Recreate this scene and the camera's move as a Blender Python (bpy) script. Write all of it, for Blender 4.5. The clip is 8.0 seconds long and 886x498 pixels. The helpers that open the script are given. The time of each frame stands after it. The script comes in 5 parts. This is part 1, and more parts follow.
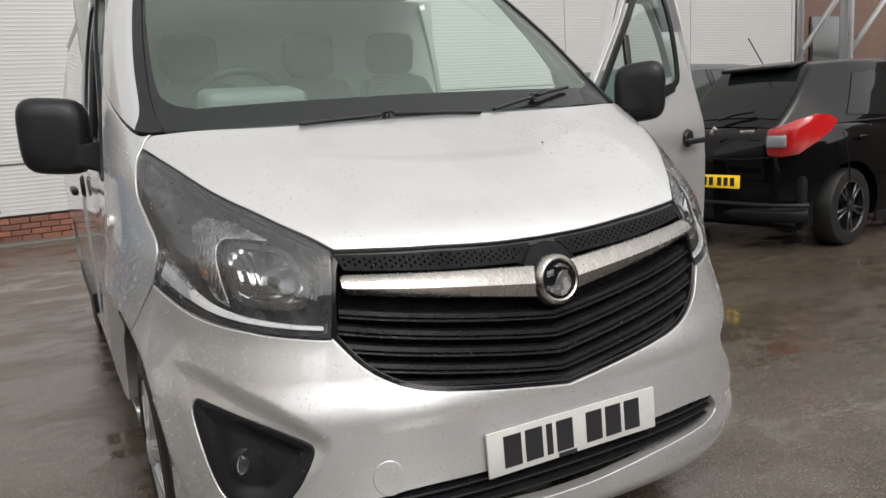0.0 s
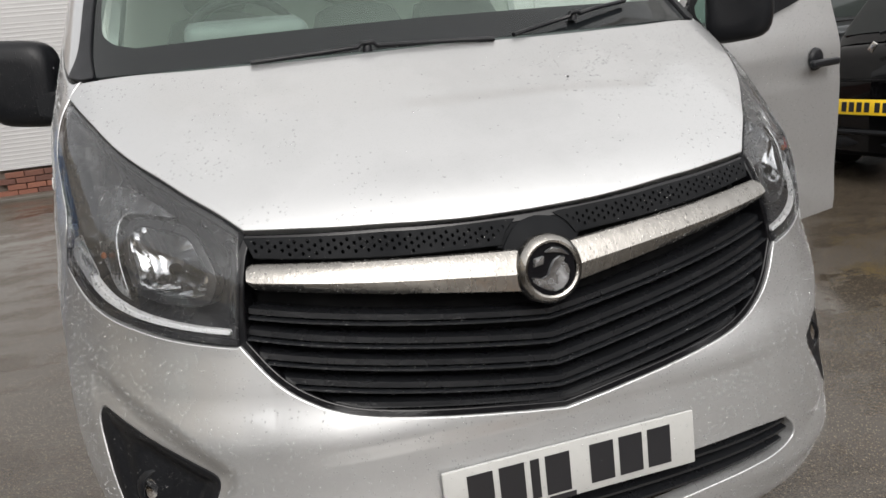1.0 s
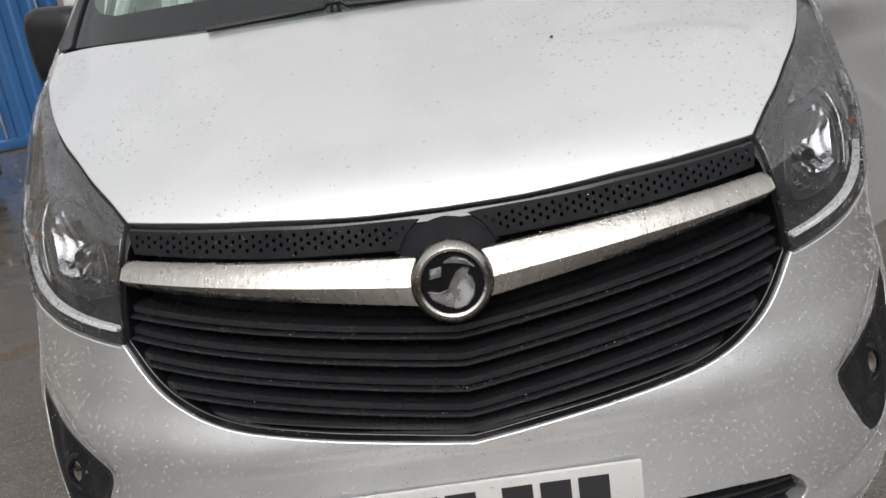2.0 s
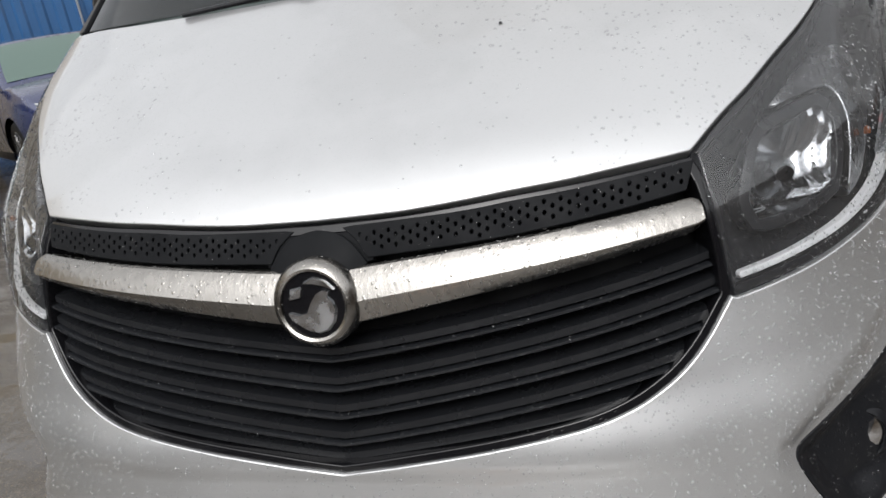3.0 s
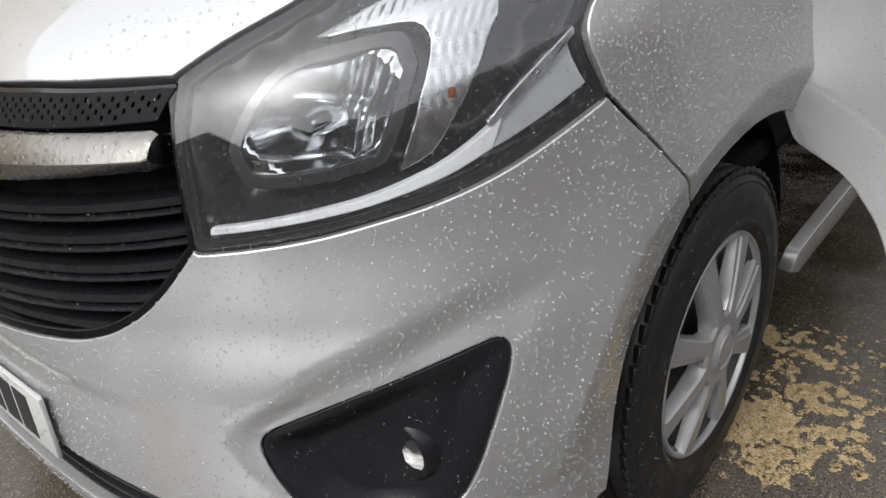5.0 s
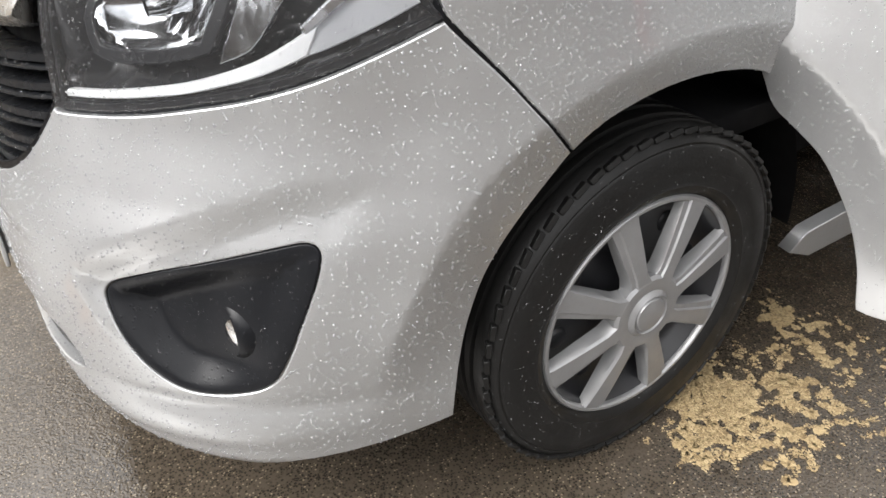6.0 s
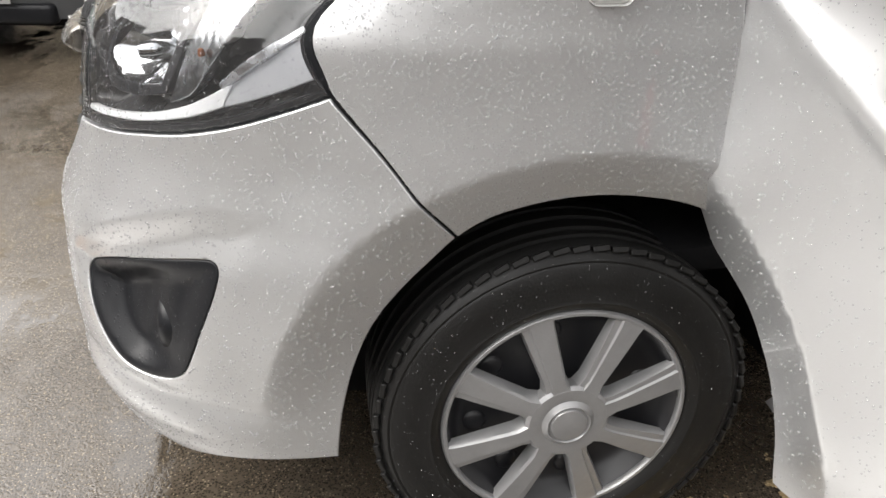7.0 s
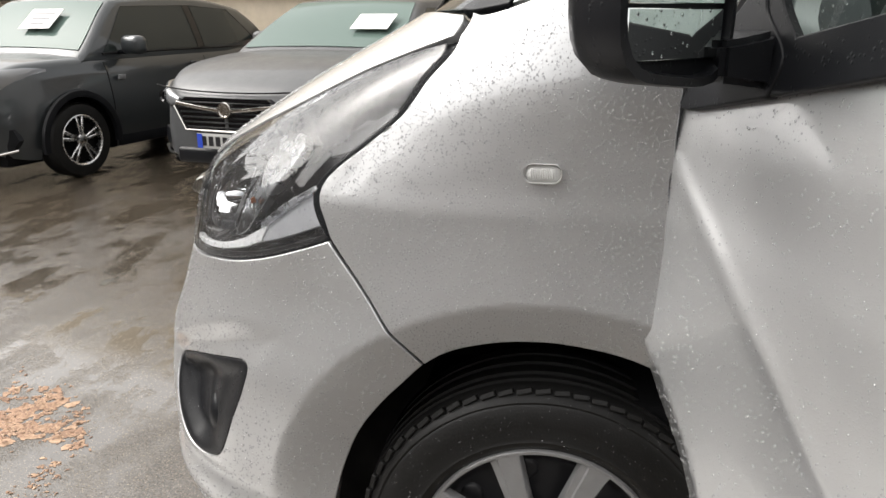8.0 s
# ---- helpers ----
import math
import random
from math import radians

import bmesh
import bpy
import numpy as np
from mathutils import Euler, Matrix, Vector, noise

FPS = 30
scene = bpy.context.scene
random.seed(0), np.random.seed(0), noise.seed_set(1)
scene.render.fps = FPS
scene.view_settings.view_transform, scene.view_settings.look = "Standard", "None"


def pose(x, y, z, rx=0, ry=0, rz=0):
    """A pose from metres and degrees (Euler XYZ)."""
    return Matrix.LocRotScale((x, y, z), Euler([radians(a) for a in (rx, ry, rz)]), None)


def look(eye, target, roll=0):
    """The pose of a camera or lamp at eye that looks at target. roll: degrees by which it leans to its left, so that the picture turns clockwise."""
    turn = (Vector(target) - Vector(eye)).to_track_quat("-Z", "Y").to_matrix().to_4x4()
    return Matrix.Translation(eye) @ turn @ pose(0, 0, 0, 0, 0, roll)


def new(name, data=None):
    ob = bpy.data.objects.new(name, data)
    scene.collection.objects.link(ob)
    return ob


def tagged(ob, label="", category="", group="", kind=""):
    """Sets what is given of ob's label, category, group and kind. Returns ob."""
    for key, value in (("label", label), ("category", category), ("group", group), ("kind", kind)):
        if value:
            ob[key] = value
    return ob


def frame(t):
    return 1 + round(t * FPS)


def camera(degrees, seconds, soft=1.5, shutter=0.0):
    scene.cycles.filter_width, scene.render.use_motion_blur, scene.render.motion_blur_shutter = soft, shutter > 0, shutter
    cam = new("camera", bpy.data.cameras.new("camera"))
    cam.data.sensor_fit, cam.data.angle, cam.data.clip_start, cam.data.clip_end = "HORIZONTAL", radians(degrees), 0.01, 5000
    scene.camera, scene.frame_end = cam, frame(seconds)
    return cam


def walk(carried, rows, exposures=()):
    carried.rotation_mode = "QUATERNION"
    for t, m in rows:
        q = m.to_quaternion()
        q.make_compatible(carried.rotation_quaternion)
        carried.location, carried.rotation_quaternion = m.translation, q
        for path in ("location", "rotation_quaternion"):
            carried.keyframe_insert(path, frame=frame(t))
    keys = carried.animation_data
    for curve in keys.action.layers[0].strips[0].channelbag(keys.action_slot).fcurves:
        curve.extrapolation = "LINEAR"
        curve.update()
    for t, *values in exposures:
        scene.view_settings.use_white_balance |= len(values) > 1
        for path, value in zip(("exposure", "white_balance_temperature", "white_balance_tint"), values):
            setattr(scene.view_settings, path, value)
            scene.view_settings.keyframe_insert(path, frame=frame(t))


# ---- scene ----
cam = camera(60.4, 8.0)
PATH = [
    (0, (-1.096, -1.527, 1.299), (-0.192, 0.222, 0.943), -3.7),
    (0.5, (-0.865, -1.34, 1.293), (-0.118, 0.465, 0.861), -4.7),
    (1, (-0.546, -1.249, 1.279), (-0.023, 0.613, 0.771), -5.9),
    (1.2, (-0.427, -1.226, 1.291), (-0.01, 0.655, 0.751), -6.5),
    (2.5, (0.245, -1.029, 1.267), (-0.042, 0.846, 0.634), -9.0),
    (3, (0.467, -0.926, 1.264), (-0.065, 0.889, 0.614), -9.8),
    (3.5, (0.721, -0.776, 1.283), (-0.041, 0.956, 0.634), -10.0),
    (4, (0.972, -0.645, 1.305), (0.069, 1.004, 0.621), -9.4),
    (4.5, (1.135, -0.465, 1.251), (0.079, 1.047, 0.477), -8.2),
    (5, (1.331, -0.32, 1.199), (0.124, 0.978, 0.273), -6.2),
    (5.2, (1.42, -0.273, 1.19), (0.164, 0.934, 0.207), -5.5),
    (6.3, (1.719, 0.167, 1.197), (0.218, 0.866, 0.075), -1.7),
    (6.5, (1.803, 0.261, 1.204), (0.24, 0.861, 0.11), -0.7),
    (7, (1.882, 0.454, 1.219), (0.147, 0.766, 0.275), 0.6),
    (7.5, (1.959, 0.641, 1.256), (0.095, 0.632, 0.53), 0.1),
    (8, (2.086, 0.846, 1.281), (0.192, 0.575, 0.696), -0.2),
]
EXPOSURES = [(0, 1.10, 6750, 10), (3.0, 0.98, 6450, 10), (3.6, 0.95, 6420, 10), (4.5, 0.75, 6350, 10), (5.2, 1.42, 6450, 10), (6.4, 1.93, 6600, 10), (7.0, 1.90, 6700, 10), (8.0, 1.57, 6750, 10)]
walk(cam, [(t, look(eye, target, roll)) for t, eye, target, roll in PATH], EXPOSURES)

# ---- world and light: overcast, raining ----
world = bpy.data.worlds.new("overcast_sky")
scene.world = world
world.use_nodes = True
wn, wl = world.node_tree.nodes, world.node_tree.links
sky = wn.new("ShaderNodeTexSky")
sky.sky_type = "NISHITA"
sky.sun_disc = False
sky.sun_elevation, sky.sun_rotation = radians(46), radians(180)
sky.air_density, sky.dust_density = 1.0, 4.0
grey = wn.new("ShaderNodeHueSaturation")
grey.inputs["Saturation"].default_value = 0.12
wl.new(sky.outputs[0], grey.inputs["Color"])
wl.new(grey.outputs[0], wn["Background"].inputs[0])
wn["Background"].inputs[1].default_value = 0.15

sun = new("sun", bpy.data.lights.new("sun", "SUN"))
sun.data.energy, sun.data.angle, sun.data.color = 0.5, radians(176), (1.0, 0.98, 0.95)
sun.matrix_world = look((0, 0, 20), (1.5, 22.0, 0))

# ---- materials ----
MATS = {}


class Mat:
    """A node material under construction."""

    def __init__(self, name):
        self.m = bpy.data.materials.new(name)
        self.m.use_nodes = True
        self.t = self.m.node_tree
        self.n, self.l = self.t.nodes, self.t.links
        self.b = self.n["Principled BSDF"]
        self.tc = self.n.new("ShaderNodeTexCoord")
        MATS[name] = self.m

    def set(self, **k):
        for key, v in k.items():
            sock = self.b.inputs[key.replace("_", " ")]
            sock.default_value = (*v, 1) if isinstance(v, tuple) and len(v) == 3 else v
        return self

    def put(self, sock, out):
        self.l.new(out, self.b.inputs[sock])
        return self

    def noise(self, scale, detail=4, rough=0.55, coord="Object", stretch=(1, 1, 1)):
        mp = self.n.new("ShaderNodeMapping")
        mp.inputs["Scale"].default_value = stretch
        self.l.new(self.tc.outputs[coord], mp.inputs[0])
        x = self.n.new("ShaderNodeTexNoise")
        x.inputs["Scale"].default_value, x.inputs["Detail"].default_value, x.inputs["Roughness"].default_value = scale, detail, rough
        self.l.new(mp.outputs[0], x.inputs["Vector"])
        return x.outputs["Fac"]

    def voronoi(self, scale, feature="F1", stretch=(1, 1, 1), jitter=1.0):
        mp = self.n.new("ShaderNodeMapping")
        mp.inputs["Scale"].default_value = stretch
        self.l.new(self.tc.outputs["Object"], mp.inputs[0])
        x = self.n.new("ShaderNodeTexVoronoi")
        x.feature = feature
        x.inputs["Scale"].default_value, x.inputs["Randomness"].default_value = scale, jitter
        self.l.new(mp.outputs[0], x.inputs["Vector"])
        return x

    def ramp(self, fac, stops):
        r = self.n.new("ShaderNodeValToRGB")
        e = r.color_ramp.elements
        while len(e) < len(stops):
            e.new(0.5)
        for el, (p, c) in zip(e, stops):
            el.position = p
            el.color = (*c, 1) if isinstance(c, tuple) else (c, c, c, 1)
        self.l.new(fac, r.inputs[0])
        return r.outputs[0]

    def math(self, op, a, b=0.0, clamp=False):
        x = self.n.new("ShaderNodeMath")
        x.operation, x.use_clamp = op, clamp
        for i, v in enumerate((a, b)):
            if isinstance(v, (int, float)):
                x.inputs[i].default_value = v
            else:
                self.l.new(v, x.inputs[i])
        return x.outputs[0]

    def mix(self, fac, a, b):
        x = self.n.new("ShaderNodeMix")
        x.data_type = "RGBA"
        for i, v in ((0, fac), (6, a), (7, b)):
            if isinstance(v, tuple):
                x.inputs[i].default_value = (*v, 1)
            elif isinstance(v, (int, float)):
                x.inputs[i].default_value = v
            else:
                self.l.new(v, x.inputs[i])
        return x.outputs[2]

    def bump(self, height, strength=0.3, distance=0.01, sock="Normal"):
        x = self.n.new("ShaderNodeBump")
        x.inputs["Strength"].default_value, x.inputs["Distance"].default_value = strength, distance
        self.l.new(height, x.inputs["Height"])
        self.l.new(x.outputs[0], self.b.inputs[sock])
        return self


def droplets(m, scale=150.0, keep=0.45):
    """Height of fine beads of water: a dome in some cells of a cell pattern."""
    v = m.voronoi(scale)
    dome = m.math("SUBTRACT", 0.34, v.outputs["Distance"], True)
    dome = m.math("POWER", dome, 0.5)
    sep = m.n.new("ShaderNodeSeparateColor")
    m.l.new(v.outputs["Color"], sep.inputs[0])
    some = m.math("LESS_THAN", sep.outputs[0], keep)
    return m.math("MULTIPLY", dome, some)


def paint(name, colour, metallic=0.0, rough=0.35, flake=0.0, wet=170.0, drops=0.4, coat=1.0, spec=0.5):
    m = Mat(name).set(Metallic=metallic, Specular_IOR_Level=spec, Coat_Weight=coat, Coat_Roughness=0.03, Coat_IOR=1.65)
    big = m.noise(0.9, 6, 0.6)
    dirt = m.noise(9.0, 6, 0.7)
    lo = tuple(c * 0.93 for c in colour)
    m.put("Base Color", m.mix(m.ramp(big, [(0.47, 0.0), (0.52, 1.0)]), lo, colour))
    m.put("Roughness", m.ramp(dirt, [(0.3, rough * 0.88), (0.7, rough * 1.12)]))
    if wet:
        m.bump(droplets(m, wet, drops), 0.55, 0.6 / wet, "Coat Normal")
    if flake:
        fine = m.noise(2500.0, 1)
        m.bump(fine, flake, 0.0006, "Normal")
    return m.m


def plastic(name, colour, rough=0.5, grain=0.25, scale=900.0, drops=0.0, spec=0.5):
    m = Mat(name).set(Specular_IOR_Level=spec)
    patch = m.noise(5.0, 5, 0.65)
    m.put("Base Color", m.mix(patch, tuple(c * 0.75 for c in colour), tuple(c * 1.25 for c in colour)))
    m.put("Roughness", m.ramp(m.noise(14.0, 4), [(0.3, rough * 0.8), (0.7, min(1.0, rough * 1.2))]))
    h = m.math("MULTIPLY", m.noise(scale, 2), 0.12)
    if drops:
        h = m.math("ADD", h, droplets(m, 150.0, drops))
    m.bump(h, grain, 0.003)
    return m.m


def metal(name, colour, rough=0.1, drops=0.0):
    m = Mat(name).set(Metallic=1.0)
    m.put("Base Color", m.mix(m.noise(7.0, 5), tuple(c * 0.9 for c in colour), colour))
    m.put("Roughness", m.ramp(m.noise(30.0, 5), [(0.35, rough * 0.7), (0.7, rough * 1.5)]))
    if drops:
        m.bump(droplets(m, 150.0, drops), 0.5, 0.004)
    return m.m


def glass(name, tint=(1, 1, 1), rough=0.02, ior=1.45, drops=0.0, haze=0.0, haze_colour=(0.6, 0.65, 0.62)):
    """A single pane: clear or tinted, with real gloss by angle, and a diffuse film where haze is set."""
    m = Mat(name)
    n, l = m.n, m.l
    clear = n.new("ShaderNodeBsdfTransparent")
    clear.inputs[0].default_value = (*tint, 1)
    gloss = n.new("ShaderNodeBsdfGlossy")
    gloss.inputs["Roughness"].default_value = rough
    fres = n.new("ShaderNodeFresnel")
    fres.inputs[0].default_value = ior
    body = clear.outputs[0]
    if haze:
        film = n.new("ShaderNodeBsdfDiffuse")
        film.inputs[0].default_value = (*haze_colour, 1)
        mx = n.new("ShaderNodeMixShader")
        l.new(m.ramp(m.noise(2.2, 4), [(0.3, haze * 0.75), (0.75, min(1.0, haze * 1.3))]), mx.inputs[0])
        l.new(body, mx.inputs[1])
        l.new(film.outputs[0], mx.inputs[2])
        body = mx.outputs[0]
    out = n.new("ShaderNodeMixShader")
    l.new(fres.outputs[0], out.inputs[0])
    l.new(body, out.inputs[1])
    l.new(gloss.outputs[0], out.inputs[2])
    if drops:
        bp = n.new("ShaderNodeBump")
        bp.inputs["Strength"].default_value, bp.inputs["Distance"].default_value = 0.6, 0.004
        l.new(droplets(m, 160.0, drops), bp.inputs["Height"])
        l.new(bp.outputs[0], gloss.inputs["Normal"])
        l.new(bp.outputs[0], fres.inputs["Normal"])
    l.new(out.outputs[0], n["Material Output"].inputs[0])
    return m.m


SILVER = paint("silver_metallic_paint", (0.49, 0.495, 0.50), 0.72, 0.37, 0.10, 300.0, 0.5)
BLACK_PLASTIC = plastic("black_grained_plastic", (0.0075, 0.008, 0.0095), 0.36, 0.30, 900.0, 0.3, 0.20)
GLOSS_BLACK = plastic("gloss_black_plastic", (0.005, 0.005, 0.006), 0.12, 0.15, 500.0, 0.25, 0.4)
SLAT_BLACK = plastic("satin_black_plastic", (0.009, 0.0096, 0.011), 0.27, 0.22, 700.0, 0.3, 0.50)
LIP_BLACK = plastic("wet_black_plastic", (0.012, 0.013, 0.015), 0.22, 0.3, 300.0, 0.4, 0.8)
RUBBER = plastic("black_rubber", (0.009, 0.0088, 0.0085), 0.48, 0.6, 200.0, 0.0, 0.28)
DARK_VOID = plastic("dark_underbody", (0.004, 0.004, 0.0045), 0.8, 0.2, 60.0, 0.0, 0.15)
CHROME = metal("chrome", (0.62, 0.60, 0.57), 0.12, 0.2)
MESH_BLACK = plastic("matt_black_mesh", (0.006, 0.0065, 0.0075), 0.65, 0.2, 700.0, 0.0, 0.10)
REFLECTOR = metal("lamp_reflector", (0.46, 0.47, 0.48), 0.12)
SATIN_SILVER = metal("satin_lamp_silver", (0.84, 0.86, 0.89), 0.24)
SMOKE_REFLECTOR = metal("ribbed_lamp_silver", (0.46, 0.47, 0.48), 0.24)
LAMP_DARK = plastic("lamp_bezel", (0.014, 0.0145, 0.016), 0.28, 0.1, 900.0, 0.0, 0.4)
# The faint white film paints some sky sheen onto the clear lens.
LENS = glass("lamp_lens", (0.96, 0.965, 0.975), 0.02, 1.68, 0.0, 0.02, (0.75, 0.76, 0.78))
# Pale diffuse colour stands in for sky caught by bright lamp pieces.
MARKER = plastic("skylit_lamp_silver", (0.46, 0.47, 0.49), 0.22, 0.25, 160.0, 0.0, 0.7)
WHITE_PLASTIC = plastic("white_light_guide", (0.75, 0.76, 0.77), 0.3, 0.05)
PLATE_WHITE = plastic("white_plate", (0.38, 0.38, 0.37), 0.35, 0.05)
PLATE_YELLOW = plastic("yellow_plate", (0.85, 0.56, 0.02), 0.35, 0.05)
INK = plastic("black_ink", (0.01, 0.01, 0.012), 0.4, 0.05)
m = Mat("silver_hubcap_paint").set(Metallic=0.45, Roughness=0.34)
m.put("Base Color", m.mix(m.noise(22.0, 5, 0.7), (0.23, 0.23, 0.23), (0.33, 0.33, 0.335)))
HUBCAP = m.m
STEEL = plastic("dark_steel_wheel", (0.015, 0.015, 0.017), 0.38, 0.2, 120.0)
SCREEN = glass("windscreen_glass", (0.86, 0.94, 0.90), 0.03, 1.38)
# Pale green film colour stands in for sky reflected in the windscreen.
SKY_HAZE = glass("condensation", (0.90, 0.99, 0.95), 0.5, 1.05, 0.0, 0.11, (0.40, 0.50, 0.44))
SIDE_GLASS = glass("side_glass", (0.70, 0.82, 0.79), 0.02, 1.5, 0.25)
MIRROR_GLASS = metal("mirror_glass", (0.72, 0.76, 0.75), 0.03, 0.12)
CABIN_GREY = plastic("cabin_grey", (0.10, 0.105, 0.11), 0.6, 0.2, 300.0)
SEAT_CLOTH = plastic("seat_cloth", (0.010, 0.011, 0.012), 0.9, 0.12, 120.0)
FROSTED = plastic("frosted_clear_plastic", (0.50, 0.50, 0.49), 0.22, 0.05)
CREAM_TRIM = plastic("cabin_cream", (0.22, 0.23, 0.215), 0.7, 0.2, 200.0)
m = Mat("streaked_chrome").set(Metallic=1.0)
m.put("Base Color", m.mix(m.noise(60.0, 4, 0.6, "Object", (1, 1, 0.12)), (0.22, 0.21, 0.195), (0.34, 0.328, 0.308)))
m.put("Roughness", m.ramp(m.noise(45.0, 5, 0.6, "Object", (1, 1, 0.1)), [(0.35, 0.18), (0.7, 0.34)]))
m.bump(m.math("ADD", m.math("MULTIPLY", m.noise(110.0, 4, 0.6, "Object", (1, 1, 0.08)), 0.5), droplets(m, 150.0, 0.35)), 0.28, 0.004)
STREAKED = m.m
AMBER = plastic("amber_plastic", (0.17, 0.055, 0.02), 0.2, 0.05)

# ---- mesh helpers ----
from mathutils.geometry import delaunay_2d_cdt


def part(name, bm, material, parent=None, label="", smooth=True, angle=40):
    """Links a bmesh as one mesh object under a thing or a part."""
    me = bpy.data.meshes.new(name)
    bm.normal_update()
    bm.to_mesh(me)
    bm.free()
    me.materials.append(material)
    if smooth:
        me.polygons.foreach_set("use_smooth", [True] * len(me.polygons))
        me.set_sharp_from_angle(angle=radians(angle))
    ob = new(name, me)
    if parent:
        ob.parent = parent
    return tagged(ob, label) if label else ob


def raw(name, verts, faces, material, parent=None, normals=None, label=""):
    me = bpy.data.meshes.new(name)
    me.from_pydata([tuple(v) for v in verts], [], [tuple(int(i) for i in f) for f in faces])
    me.polygons.foreach_set("use_smooth", [True] * len(me.polygons))
    if normals is not None:
        me.normals_split_custom_set_from_vertices([tuple(v) for v in normals])
    me.materials.append(material)
    ob = new(name, me)
    if parent:
        ob.parent = parent
    return tagged(ob, label) if label else ob


def thing(name, at, label, category, group="", kind=""):
    ob = new(name)
    ob.empty_display_size = 0.1
    ob.matrix_basis = at
    return tagged(ob, label, category, group, kind)


def box(bm, m, size, bevel=0.0, segments=2):
    """A bevelled box of that size at the pose m."""
    made = bmesh.ops.create_cube(bm, size=1.0, matrix=m @ Matrix.Diagonal((*size, 1)))
    if bevel:
        edges = list({e for v in made["verts"] for e in v.link_edges})
        bmesh.ops.bevel(bm, geom=edges, offset=bevel, segments=segments, affect="EDGES", profile=0.5)
    return bm


def lathe(bm, profile, m, steps=64, closed=False):
    """Turns (radius, along) pairs round the local z axis of m."""
    rings = []
    for k in range(steps):
        c, s = math.cos(2 * math.pi * k / steps), math.sin(2 * math.pi * k / steps)
        rings.append([bm.verts.new(m @ Vector((r * c, r * s, h))) for r, h in profile])
    n = len(profile)
    for k in range(steps):
        a, b = rings[k], rings[(k + 1) % steps]
        for i in range(n if closed else n - 1):
            j = (i + 1) % n
            bm.faces.new((a[i], b[i], b[j], a[j]))
    return bm


def tube(bm, pts, radius, sides=10, squash=(1.0, 1.0)):
    """A round bar along a line of points."""
    pts = [Vector(p) for p in pts]
    rings = []
    for i, p in enumerate(pts):
        d = (pts[min(i + 1, len(pts) - 1)] - pts[max(i - 1, 0)]).normalized()
        u = d.cross(Vector((0, 0, 1)))
        u = u.normalized() if u.length > 1e-4 else Vector((1, 0, 0))
        v = d.cross(u)
        rings.append([bm.verts.new(p + u * radius * squash[0] * math.cos(2 * math.pi * k / sides) + v * radius * squash[1] * math.sin(2 * math.pi * k / sides)) for k in range(sides)])
    for a, b in zip(rings, rings[1:]):
        for k in range(sides):
            bm.faces.new((a[k], a[(k + 1) % sides], b[(k + 1) % sides], b[k]))
    bm.faces.new(rings[0][::-1])
    bm.faces.new(rings[-1])
    bmesh.ops.recalc_face_normals(bm, faces=bm.faces)
    return bm


def sweep(bm, rows, closed_section=True):
    """Skins rows of equally many points, one row a section."""
    vs = [[bm.verts.new(p) for p in r] for r in rows]
    n = len(rows[0])
    for a, b in zip(vs, vs[1:]):
        for k in range(n if closed_section else n - 1):
            j = (k + 1) % n
            bm.faces.new((a[k], a[j], b[j], b[k]))
    if closed_section:
        bm.faces.new(vs[0][::-1])
        bm.faces.new(vs[-1])
    bmesh.ops.recalc_face_normals(bm, faces=bm.faces)
    return bm


# ---- the shape of the van's body: level sections that are rounded rectangles ----
ZK = np.array([.16, .28, .42, .52, .62, .72, .82, .92, .975, 1.02, 1.08, 1.183, 1.25, 1.30, 1.6, 1.95])
NOSE = np.array([.05, -.045, -.062, -.058, -.045, -.024, -.004, .022, .05, .095, .19, .379, .51, .60, 1.0, 1.47])
POWER = np.array([3.4, 3.5, 3.5, 3.5, 3.5, 3.2, 3.0, 3.0, 3.0, 3.0, 3.2, 3.7, 4.0, 4.2, 4.5, 4.5])
HALF = np.array([.90, .93, .94, .945, .945, .947, .95, .95, .95, .947, .942, .932, .922, .915, .87, .79])
FULL = np.array([1.05, 1.05, 1.05, 1.05, 1.05, 1.05, 1.05, 1.05, 1.05, 1.05, 1.08, 1.12, 1.2, 1.25, 1.6, 2.1])
HUB = (0.85, 0.335)


def slopes(x, y):
    h, d = np.diff(x), np.diff(y) / np.diff(x)
    m = np.zeros_like(y)
    up = d[1:] * d[:-1] > 0
    e = np.where(d == 0, 1e-9, d)
    m[1:-1] = np.where(up, 3 * (h[1:] + h[:-1]) / ((2 * h[1:] + h[:-1]) / e[:-1] + (h[1:] + 2 * h[:-1]) / e[1:]), 0)
    m[0], m[-1] = d[0], d[-1]
    return m


def curve_at(x, y, q, m=None):
    """A smooth curve through knots, with no overshoot."""
    m = slopes(x, y) if m is None else m
    q = np.clip(q, x[0], x[-1])
    i = np.clip(np.searchsorted(x, q) - 1, 0, len(x) - 2)
    h = x[i + 1] - x[i]
    t = (q - x[i]) / h
    return (1 + 2 * t) * (1 - t) ** 2 * y[i] + t * (1 - t) ** 2 * h * m[i] + t * t * (3 - 2 * t) * y[i + 1] + t * t * (t - 1) * h * m[i + 1]


SL = [slopes(ZK, v) for v in (NOSE, POWER, HALF, FULL)]


def section(z):
    return [curve_at(ZK, v, z, m) for v, m in zip((NOSE, POWER, HALF, FULL), SL)]


def plain_skin(a, z):
    yn, n, w, yf = section(z)
    b = np.abs(a)
    th = np.minimum(b, np.pi / 2)
    r = (np.abs(np.sin(th)) ** n + np.abs(np.cos(th)) ** n) ** (-1 / n)
    return np.stack([np.sign(a) * w * r * np.sin(th), yf - (yf - yn) * r * np.cos(th) + np.maximum(b - np.pi / 2, 0), z], -1)


